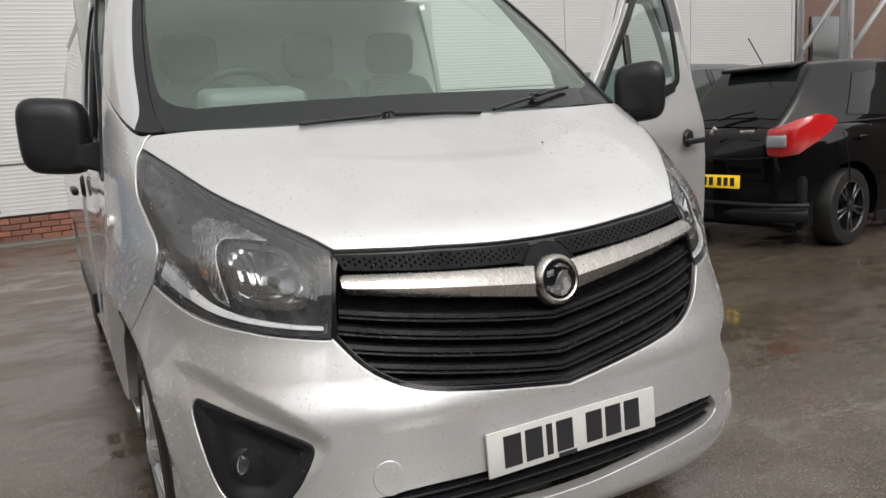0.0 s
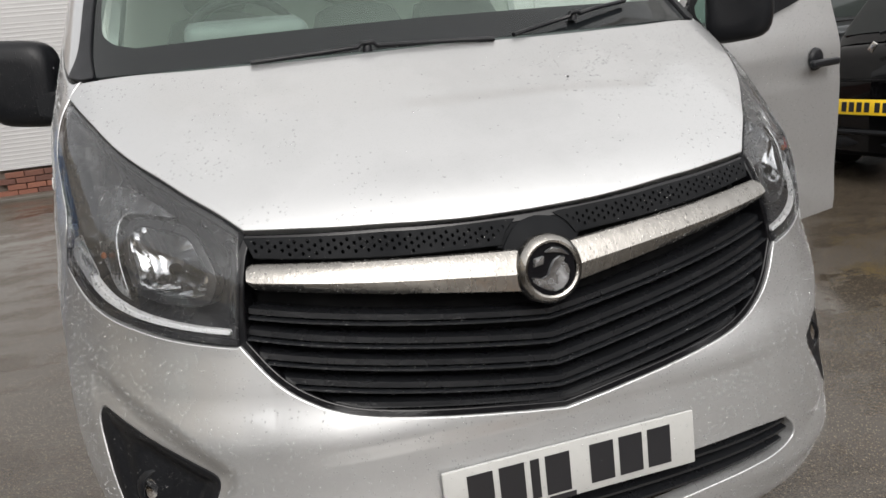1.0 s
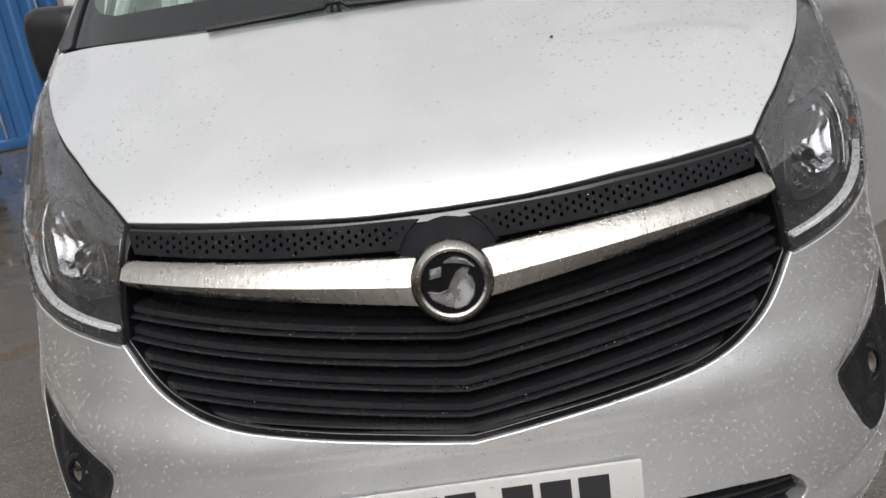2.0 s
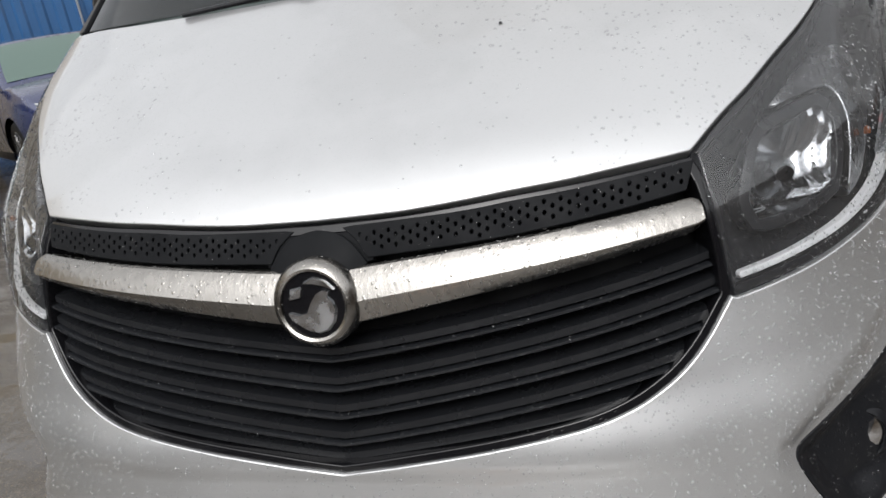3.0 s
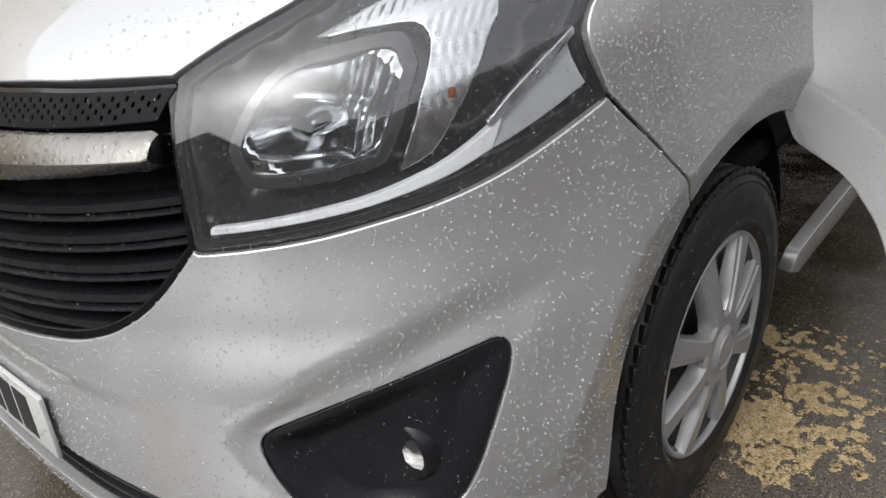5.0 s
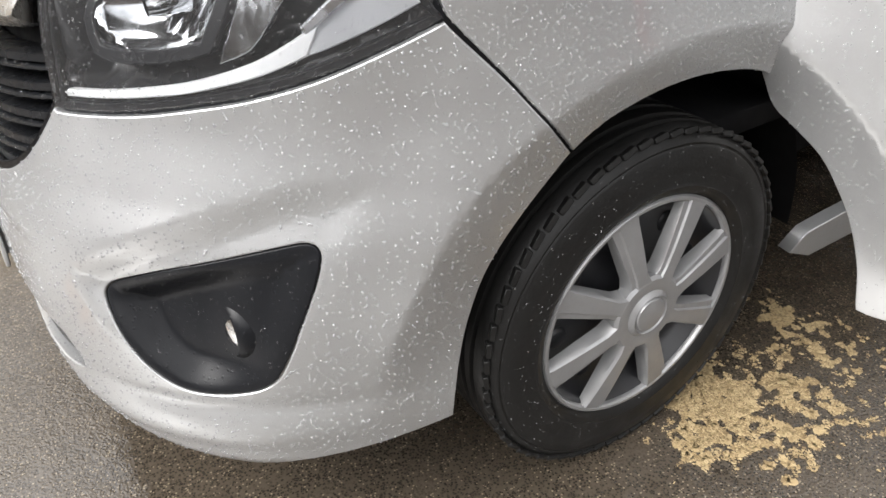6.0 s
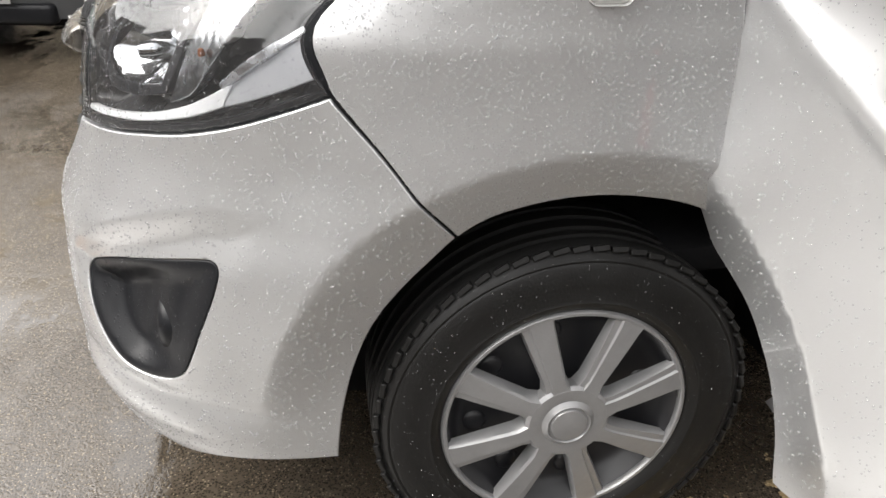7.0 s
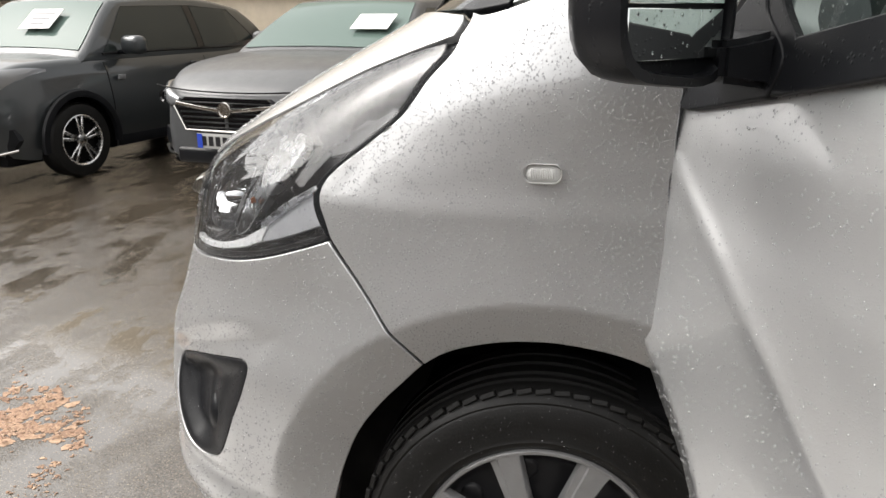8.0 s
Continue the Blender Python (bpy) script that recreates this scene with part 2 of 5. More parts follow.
def normals_of(f, a, z, e=0.003):
    da = f(a + e, z) - f(a - e, z)
    dz = f(a, z + e) - f(a, z - e)
    n = np.cross(da, dz)
    return n / np.maximum(np.linalg.norm(n, axis=-1, keepdims=True), 1e-9)


def step(x, lo, hi):
    t = np.clip((x - lo) / (hi - lo), 0, 1)
    return t * t * (3 - 2 * t)


def inside(poly, pts):
    x, y = pts[:, 0], pts[:, 1]
    hit = np.zeros(len(pts), bool)
    p = np.asarray(poly)
    for (x0, y0), (x1, y1) in zip(p, np.roll(p, -1, 0)):
        cross = (y0 > y) != (y1 > y)
        hit ^= cross & (x < (x1 - x0) * (y - y0) / (y1 - y0 + 1e-12) + x0)
    return hit


def gap_to(poly, pts):
    """Distance of points to a closed outline."""
    p = np.asarray(poly, float)
    best = np.full(len(pts), 9.0)
    for a, b in zip(p, np.roll(p, -1, 0)):
        d = b - a
        t = np.clip(((pts - a) @ d) / max(d @ d, 1e-12), 0, 1)
        best = np.minimum(best, np.linalg.norm(pts - a - t[:, None] * d, axis=1))
    return best


def rounded(pts, gap=0.012):
    """Points along a smooth line through pts, about gap apart."""
    p = np.asarray(pts, float)
    if len(p) == 2:
        n = max(2, int(np.linalg.norm(p[1] - p[0]) / gap))
        return [tuple(p[0] + (p[1] - p[0]) * k / n) for k in range(n + 1)]
    out = []
    q = np.vstack([2 * p[0] - p[1], p, 2 * p[-1] - p[-2]])
    for i in range(1, len(q) - 2):
        n = max(1, int(np.linalg.norm(q[i + 1] - q[i]) / gap))
        for k in range(n):
            t = k / n
            out.append(tuple(0.5 * (2 * q[i] + (q[i + 1] - q[i - 1]) * t + (2 * q[i - 1] - 5 * q[i] + 4 * q[i + 1] - q[i + 2]) * t * t + (3 * q[i] - q[i - 1] - 3 * q[i + 1] + q[i + 2]) * t ** 3)))
    out.append(tuple(p[-1]))
    return out


def loop(*segments, gap=0.012):
    """A closed outline of smooth lines that meet in corners."""
    out = []
    for s in segments:
        out += rounded(s, gap)[:-1] if s[0] != s[-1] else rounded(s, gap)
    return out


def eased(poly, times):
    """A closed outline with its corners rounded off."""
    p = np.asarray(poly, float)
    for _ in range(times):
        p = (np.roll(p, 1, 0) + 2 * p + np.roll(p, -1, 0)) / 4
    return [tuple(v) for v in p]


def both(half):
    """A closed outline symmetric about a = 0 from its half, which runs from the centre line to the centre line."""
    return half + [(-a, z) for a, z in half[::-1] if abs(a) > 1e-6]


def grown(poly, by):
    p = np.asarray(poly, float)
    if area(p) < 0:
        p = p[::-1]
    d = np.roll(p, -1, 0) - np.roll(p, 1, 0)
    n = np.stack([d[:, 1], -d[:, 0]], -1)
    n /= np.maximum(np.linalg.norm(n, axis=1, keepdims=True), 1e-9)
    return [tuple(v) for v in p + n * by]


def area(p):
    p = np.asarray(p)
    x, y = p[:, 0], p[:, 1]
    return 0.5 * float(np.sum(x * np.roll(y, -1) - y * np.roll(x, -1)))


# outlines on the body, as pairs of turn from the nose and height
HOOD_FRONT = [(0, .972), (.125, .974), (.215, .979), (.296, .985), (.37, .989), (.441, .994), (.531, .999)]
LAMP_TOP = [(.541, .998), (.573, 1.022), (.62, 1.051), (.663, 1.081), (.709, 1.110), (.75, 1.141), (.80, 1.185), (.85, 1.220), (.893, 1.240)]
LAMP_REAR = [(.893, 1.240), (.925, 1.222), (.965, 1.175), (.992, 1.129), (.987, 1.086), (.978, 1.039), (.977, 1.006), (.989, .978), (1.01, .947), (1.031, .922)]
LAMP_LOW = [(1.031, .922), (.974, .897), (.908, .871), (.837, .851), (.773, .839), (.713, .828), (.653, .820), (.577, .811)]
LAMP_IN = [(.577, .811), (.567, .865), (.556, .923), (.541, .998)]
LAMP = loop(LAMP_TOP, LAMP_REAR, LAMP_LOW, LAMP_IN)
GRILLE_SIDE = [(.531, .993), (.546, .965), (.558, .915), (.567, .86), (.570, .809)]
GRILLE_LOW = [(.570, .809), (.532, .759), (.50, .727), (.468, .705), (.43, .686), (.368, .667), (.243, .644), (.11, .624), (0, .607)]
GRILLE = both(loop([(0, .966), (.125, .968), (.215, .973), (.296, .979), (.37, .983), (.441, .987), (.531, .993)], GRILLE_SIDE, GRILLE_LOW) + [(0, .607)])
JOINT = [(1.034, .921), (1.103, .8445), (1.154, .780), (1.206, .715)]
FOG = eased(loop([(.637, .573), (.700, .603), (.784, .634), (.858, .655), (.914, .667)], [(.914, .667), (.921, .650), (.913, .60), (.886, .509), (.863, .446)],
           [(.863, .446), (.845, .431), (.784, .418), (.738, .426), (.693, .465), (.663, .513), (.637, .573)], gap=.008), 6)
POCKET = loop([(.60, .60), (.65, .640), (.714, .681), (.80, .715), (.90, .745), (.99, .745)], [(.99, .745), (.965, .65), (.93, .52), (.90, .43)],
              [(.90, .43), (.84, .405), (.76, .40), (.70, .43), (.65, .49), (.605, .56), (.60, .60)])
LOWER_MOUTH = both(loop([(0, .447), (.26, .447), (.42, .449), (.522, .441)], [(.522, .441), (.548, .415), (.552, .39), (.505, .372), (.42, .362), (.3, .350), (.1, .330), (0, .327)]) + [(0, .327)])
CHIN = [(0, .238), (.3, .232), (.53, .226), (.70, .228), (.774, .236), (.873, .26), (.972, .281), (1.061, .30)]


def relief(a, z):
    """How far the pressed shapes stand out of the plain body, in metres."""
    b = np.abs(a)
    flat = plain_skin(b, z)
    r = np.hypot(flat[..., 1] - HUB[0], flat[..., 2] - HUB[1])
    side = step(b, .85, 1.05) * (1 - step(flat[..., 1], 1.3, 1.6))
    d = side * step(z, .30, .56) * (-0.006 + 0.027 * np.clip((.72 - np.maximum(r, .511)) / .209, 0, 1) ** 1.8 - 0.010 * ((.511 - r) / .055 + np.sqrt(((.511 - r) / .055) ** 2 + .006)))
    q = np.stack([b.ravel(), z.ravel()], -1)
    near = (q[:, 0] > .55) & (q[:, 0] < 1.05) & (q[:, 1] > .38) & (q[:, 1] < .78)
    pit = np.zeros(len(q))
    if near.any():
        w = gap_to(POCKET, q[near]) * np.where(inside(POCKET, q[near]), 1, 0)
        fade = 1 - step(q[near][:, 0], .80, .97)
        below = .60 + .385 * (q[near][:, 0] - .60) - q[near][:, 1]
        pit[near] = -0.020 * step(w, 0.0, 0.050) * (0.15 + 0.85 * fade) * (1 - 0.95 * step(below, .03, .20))
    d = d + pit.reshape(b.shape)
    front = 1 - step(b, .80, 1.08)
    d = d - 0.007 * np.exp(-((z - .392) / .018) ** 2) * step(b, .56, .72) * front
    d = d + 0.010 * np.exp(-((z - .335) / .035) ** 2) * front * step(b, .3, .6)
    d = d + 0.008 * step(z, .585, .62) * (1 - step(z, .62, .70)) * (1 - step(b, .35, .6))
    return d


def skin(a, z):
    p = plain_skin(a, z)
    return p + normals_of(plain_skin, a, z) * relief(a, z)[..., None]


def side_turn(y, z):
    """The turn at which the body's side has that distance back, y."""
    yn, n, w, yf = section(z)
    v = np.clip((yf - y) / (yf - yn), 0, 1)
    u = (1 - v ** n) ** (1 / n)
    return np.where(y > yf, np.pi / 2 + y - yf, np.arctan2(u, v))


def side_skin(y, z):
    return skin(side_turn(y, z), z)


def panel(name, outline, material, parent, off=0.0, lip=0.02, holes=(), f=None, fine=0.022, stretch=1.0, gap=0.0025, label="", dish=None, flip=False):
    """A pressed panel: the part of the body within an outline, with rolled edges that turn inwards. dish: further depth."""
    f = f or skin
    rings = [np.asarray(outline, float)] + [np.asarray(h, float) for h in holes]
    rings = [r if (area(r) > 0) == (i == 0) else r[::-1] for i, r in enumerate(rings)]
    rings = [r[np.linalg.norm(r - np.roll(r, 1, 0), axis=1) > 1e-4] for r in rings]
    lo, hi = rings[0].min(0), rings[0].max(0)
    gx, gz = np.meshgrid(np.arange(lo[0], hi[0], fine), np.arange(lo[1], hi[1], fine / stretch))
    gx = gx + (np.arange(gx.shape[0]) % 2)[:, None] * fine / 2
    grid = np.stack([gx.ravel(), gz.ravel()], -1)
    ok = inside(rings[0], grid) & (gap_to(rings[0], grid) > fine * 0.45)
    for r in rings[1:]:
        ok &= ~inside(r, grid) & (gap_to(r, grid) > fine * 0.45)
    verts, edges = [], []
    for r in rings:
        s = len(verts)
        verts += [tuple(v) for v in r]
        edges += [(s + i, s + (i + 1) % len(r)) for i in range(len(r))]
    nb = len(verts)
    verts += [tuple(v) for v in grid[ok]]
    vs, es, fs, ov, _, _ = delaunay_2d_cdt([Vector(v) for v in verts], edges, [], 0, 1e-7)
    vs = np.array([tuple(v) for v in vs])
    fs = np.array([f_ for f_ in fs if len(f_) == 3])
    c = vs[fs].mean(1)
    keep = inside(rings[0], c)
    for r in rings[1:]:
        keep &= ~inside(r, c)
    fs = fs[keep]
    place = {}
    for i, o in enumerate(ov):
        for k in o:
            place[k] = i
    d = np.full(len(vs), off)
    if dish is not None:
        d = d + dish(vs[:, 0], vs[:, 1])
    sgn = -1.0 if flip else 1.0
    base = f(vs[:, 0], vs[:, 1])
    nn = normals_of(f, vs[:, 0], vs[:, 1]) * sgn
    p = base + nn * d[:, None]
    if dish is not None:
        e = 0.002
        g = lambda a, z: f(a, z) + normals_of(f, a, z) * sgn * (off + dish(a, z))[..., None]
        nn = normals_of(g, vs[:, 0], vs[:, 1], e) * sgn
    F, P, N = [tuple(t) for t in fs], list(p), list(nn)
    start = 0
    for r in rings:
        ids = [place[start + i] for i in range(len(r))]
        start += len(r)
        q = p[ids]
        t = np.roll(q, -1, 0) - np.roll(q, 1, 0)
        t /= np.maximum(np.linalg.norm(t, axis=1, keepdims=True), 1e-9)
        nr = nn[ids]
        out = np.cross(t, nr) * sgn
        q = q - out * gap
        for i, k in enumerate(ids):
            P[k] = q[i]
        if lip <= 0:
            continue
        s = len(P)
        m = len(ids)
        roll = min(0.003, lip * 0.4)
        P += list(q + out * roll * 0.7 - nr * roll * 0.3) + list(q + out * roll - nr * roll) + list(q + out * roll - nr * lip)
        N += list((out + nr) / np.maximum(np.linalg.norm(out + nr, axis=1, keepdims=True), 1e-9)) + list(out) + list(out)
        for i in range(m):
            j = (i + 1) % m
            F += [(ids[i], s + i, s + j, ids[j]), (s + i, s + m + i, s + m + j, s + j), (s + m + i, s + 2 * m + i, s + 2 * m + j, s + m + j)]
    if flip:
        F = [t[::-1] for t in F]
    return raw(name, P, F, material, parent, N, label)


def mirrored(poly):
    return [(-a, z) for a, z in poly[::-1]]


# ---- the van ----
van = thing("van", Matrix(), "wet silver panel van with an open front passenger door", "van")
hood = panel("bonnet", both(loop(HOOD_FRONT, [HOOD_FRONT[-1], *[(a, z + .007) for a, z in LAMP_TOP[1:-1]], (.888, 1.250)], [(.888, 1.250), (.862, 1.270), (.835, 1.281)],
             [(.835, 1.281), (.7, 1.286), (.55, 1.283), (.35, 1.281), (.15, 1.283), (0, 1.286)]) + [(0, 1.286)]), SILVER, van, 0.004, 0.022, stretch=2.2)
ARCH = [(1.061, .30), (1.076, .401), (1.093, .491), (1.117, .569), (1.149, .63), (1.18, .677), (1.206, .715)]
bumper = panel("front_bumper", both(loop(GRILLE_LOW[::-1], [(.570, .809), (.577, .806), *[(a, z - .006) for a, z in LAMP_LOW[::-1][1:-1]], (1.0345, .918)],
               [(1.0345, .918), *JOINT[1:-1], (1.206, .715)], ARCH[::-1], CHIN[::-1]) + [(0, .238)]), SILVER, van, 0.0, 0.03, [LOWER_MOUTH, FOG, mirrored(FOG)], fine=.009, gap=.0048)
DOOR_GAP = [(float(side_turn(np.array(1.034 - .010 * math.sin((z - .73) / .44 * math.pi)), np.array(z))), z) for z in (.731, .78, .83, .88, .93, .98, 1.02, 1.06, 1.10, 1.14, 1.175)]
FENDER = loop([(1.0355, .922), *[(a + .0005, z + .0005) for a, z in JOINT[1:-1]], (1.207, .7155)], [(1.207, .7155), (1.247, .746), (1.317, .768), (1.395, .773), (1.47, .762), (1.515, .749), DOOR_GAP[0]],
              DOOR_GAP, [DOOR_GAP[-1], (1.35, 1.30), (1.25, 1.40), (1.17, 1.45)],
              [(1.17, 1.45), (1.02, 1.36), (.90, 1.291), (.84, 1.288)], [(.84, 1.288), (.868, 1.273), (.893, 1.253)], [(.893, 1.253), *[(a + .009, z + .004) for a, z in LAMP_REAR[1:-1]], (1.0355, .922)])
fender_l = panel("wing", FENDER, SILVER, van, 0.0, 0.03, fine=.008, gap=.0045)
fender_r = panel("wing", mirrored(FENDER), SILVER, van, 0.0, 0.03, gap=.0045)

# dark gaps behind the joints


def seam(line, half):
    p = np.asarray(rounded(line, .01))
    d = np.gradient(p, axis=0)
    n = np.stack([-d[:, 1], d[:, 0]], -1) / np.linalg.norm(d, axis=1, keepdims=True) * half
    return [tuple(v) for v in np.vstack([p + n, (p - n)[::-1]])]


for f in (lambda o: o, mirrored):
    panel("joint_gap", f(seam(JOINT, .009)), DARK_VOID, van, -0.007, 0.0, gap=0.0)

# grille: backing, perforated band, slats, bright bars and badge
panel("grille_backing", GRILLE, DARK_VOID, van, -0.075, 0.0)
panel("grille_frame", grown(GRILLE, 0.001), GLOSS_BLACK, van, -0.006, 0.05, [grown(GRILLE, -0.008)], gap=0.0)


def bar_rows(zc, zs, power, half_height, depth, out, reach, tilt=0.0, n=64):
    """Sections of a bar across the grille that dips to the middle."""
    rows = []
    for k in range(n + 1):
        a = -reach + 2 * reach * k / n
        z = zc + (zs - zc) * abs(a / .55) ** power
        row = []
        for u, h in ((0.0, -1.0), (0.55, -0.92), (1.0, -0.45), (1.0, 0.35), (0.6, 0.85), (0.0, 1.0)):
            zz = np.array(z + h * half_height + tilt * u)
            aa = np.array(a)
            p = plain_skin(aa, zz)
            nv = normals_of(plain_skin, aa, zz)
            row.append(tuple(p + nv * (out - depth + depth * u)))
        rows.append(row)
    return rows


for zc, zs, reach in ((.786, .866, .552), (.741, .828, .560), (.700, .790, .548), (.659, .752, .515), (.626, .715, .47)):
    part("slat", sweep(bmesh.new(), bar_rows(zc, zs, 1.15, .0125, .05, -.018, reach)), SLAT_BLACK, van)
    part("slat_lip", sweep(bmesh.new(), bar_rows(zc - .013, zs - .013, 1.15, .0038, .02, -.010, reach)), LIP_BLACK, van)

MESH_BAND = loop([(.080, .9215), (.298, .934), (.522, .957)], [(.522, .957), (.534, .990)], [(.534, .990), (.441, .983), (.37, .978), (.296, .974), (.215, .968), (.042, .9625)], [(.042, .9625), (.066, .944), (.080, .9215)])


def perforations(outline):
    """Round holes in staggered columns."""
    cells = []
    for k in range(44):
        a = .058 + k * .0112
        lo, hi = .9205 + (a - .08) * .076, .9640 + (a - .09) * .055
        mid = (lo + hi) / 2 + (.0034 if k % 2 else -.0034)
        cells += [(a, mid + j * .0134) for j in (-1.5, -.5, .5, 1.5)]
    cells = [c for c in cells if inside(outline, np.array([c]))[0] and gap_to(outline, np.array([c]))[0] > .0058]
    return [[(a + .0040 * math.cos(i * math.pi / 4), z + .0043 * math.sin(i * math.pi / 4)) for i in range(8)] for a, z in cells]


for o in (MESH_BAND, mirrored(MESH_BAND)):
    panel("grille_mesh", o, MESH_BLACK, van, -0.004, 0.004, perforations(MESH_BAND) if o is MESH_BAND else [mirrored(h) for h in perforations(MESH_BAND)], fine=0.02, gap=0.0, label="perforated black plastic mesh")



def chrome_bar(s):
    """A bright bar with a broad upper face, a crease and a narrow lower face."""
    rows = []
    for k in range(61):
        b = .050 + .484 * k / 60
        end = 1 - max(0.0, (b - .522) / .012) ** 2 * .22
        top, mid, low = .911 + (b - .08) * .078, .864 + (b - .078) * .108, .834 + (b - .074) * .152
        c = (top + low) / 2
        top, mid, low = c + (top - c) * end, c + (mid - c) * end, c + (low - c) * end
        row = []
        for z, o in ((top, -.03), (top, .004), (top - .003, .0085), ((top * 2 + mid) / 3, .0150), ((top + mid * 2) / 3, .0190), (mid + .002, .0215), (mid, .0205), ((mid + low) / 2, .0125), (low + .002, .0050), (low, .001), (low, -.03)):
            a, zz = np.array(b * s), np.array(z)
            row.append(tuple(plain_skin(a, zz) + normals_of(plain_skin, a, zz) * o))
        rows.append(row)
    return part("chrome_bar", sweep(bmesh.new(), rows), STREAKED, van, "bright chrome grille bar", angle=24)


chrome_bar(1)
chrome_bar(-1)

EMBLEM = pose(0, -0.012, .870, 90, 0, 0) @ pose(0, 0, 0, -9, 0, 0)
badge = part("badge", lathe(bmesh.new(), [(0.0, .006), (.0475, .006), (.049, .0125), (.053, .0145), (.060, .0105), (.065, .0), (.066, -.03)], EMBLEM, 72), STREAKED, van, "round chrome badge with raised relief")
bm = bmesh.new()
lathe(bm, [(0.0, .0085), (.0476, .0085), (.0476, .005)], EMBLEM, 48)
part("badge_ground", bm, GLOSS_BLACK, badge)
bm = bmesh.new()
for pts in ([(.004, -.043), (-.014, -.038), (-.037, -.022), (-.041, -.011), (-.024, -.016), (-.010, -.012), (-.002, .004), (.008, .017), (.019, .022), (.029, .019), (.025, .011), (.032, .004), (.036, -.008), (.031, -.026), (.019, -.039)],
            [(-.010, .034), (.006, .041), (.024, .036), (.038, .022), (.022, .029), (.006, .033)], [(-.036, .010), (-.018, .013), (-.015, .027), (-.033, .024)]):
    low, top = ([bm.verts.new(EMBLEM @ Vector((x * k + c * (1 - k), y * k, h))) for x, y in pts] for k, h, c in ((1.0, .008, 0.0), (.93, .0135, .004)))
    bm.faces.new(top)
    for i in range(len(pts)):
        j = (i + 1) % len(pts)
        bm.faces.new((low[i], low[j], top[j], top[i]))
bmesh.ops.recalc_face_normals(bm, faces=bm.faces)
part("badge_relief", bm, SATIN_SILVER, badge)
panel("grille_top_strip", both(loop([(0, .968), (.085, .9695)], [(.085, .9695), (.085, .918)], [(.085, .918), (0, .905)]) + [(0, .905)]), MESH_BLACK, van, -0.007, 0.01, gap=0.0)
BOSS = loop([(0, .960), (.034, .954), (.058, .938), (.078, .914)], [(.078, .914), (.072, .905), (.04, .90), (0, .90)])
panel("badge_boss", both(BOSS + [(0, .90)]), MESH_BLACK, van, -0.003, 0.02, gap=0.0, fine=.012, dish=lambda a, z: 0.020 * np.clip(1 - np.hypot(a / .095, (z - .885) / .082) ** 2, 0, 1))

# lower mouth behind the plate, and the plate itself
panel("lower_grille_backing", grown(LOWER_MOUTH, 0.004), DARK_VOID, van, -0.07, 0.0)
for zc, zs, reach in ((.425, .427, .535), (.395, .405, .545), (.362, .384, .53)):
    part("lower_slat", sweep(bmesh.new(), bar_rows(zc, zs, 1.6, .007, .04, -.012, reach)), SLAT_BLACK, van)
PLATE = pose(0, -.067, .489, 90 - 3, 0, 0)
plate = part("number_plate", box(bmesh.new(), PLATE, (.52, .111, .008), .003), PLATE_WHITE, van, "white front number plate with dark bars")
x = -.215
for k, wd in enumerate((.050, .050, .018, .050, .050, .050, .050)):
    x += .030 if k == 4 else 0
    part("plate_bar", box(bmesh.new(), PLATE @ pose(x + wd / 2, 0, .0045), (wd, .079, .0016), 0), INK, plate, smooth=False)
    x += wd + .012
part("plate_sticker", box(bmesh.new(), PLATE @ pose(-.03, -.049, .0048), (.055, .010, .0015), 0), INK, plate, smooth=False)
part("plate_plinth", box(bmesh.new(), pose(.003, -.052, .488, 90 - 3, 0, 0), (.46, .090, .024), .006, 3), SILVER, van)
TOW = [(-.495 + .032 * math.cos(t * math.pi / 18), .487 + .040 * math.sin(t * math.pi / 18)) for t in range(36)]
panel("towing_eye_cover", TOW, SILVER, van, 0.0015, 0.01, gap=0.0)

# headlamps


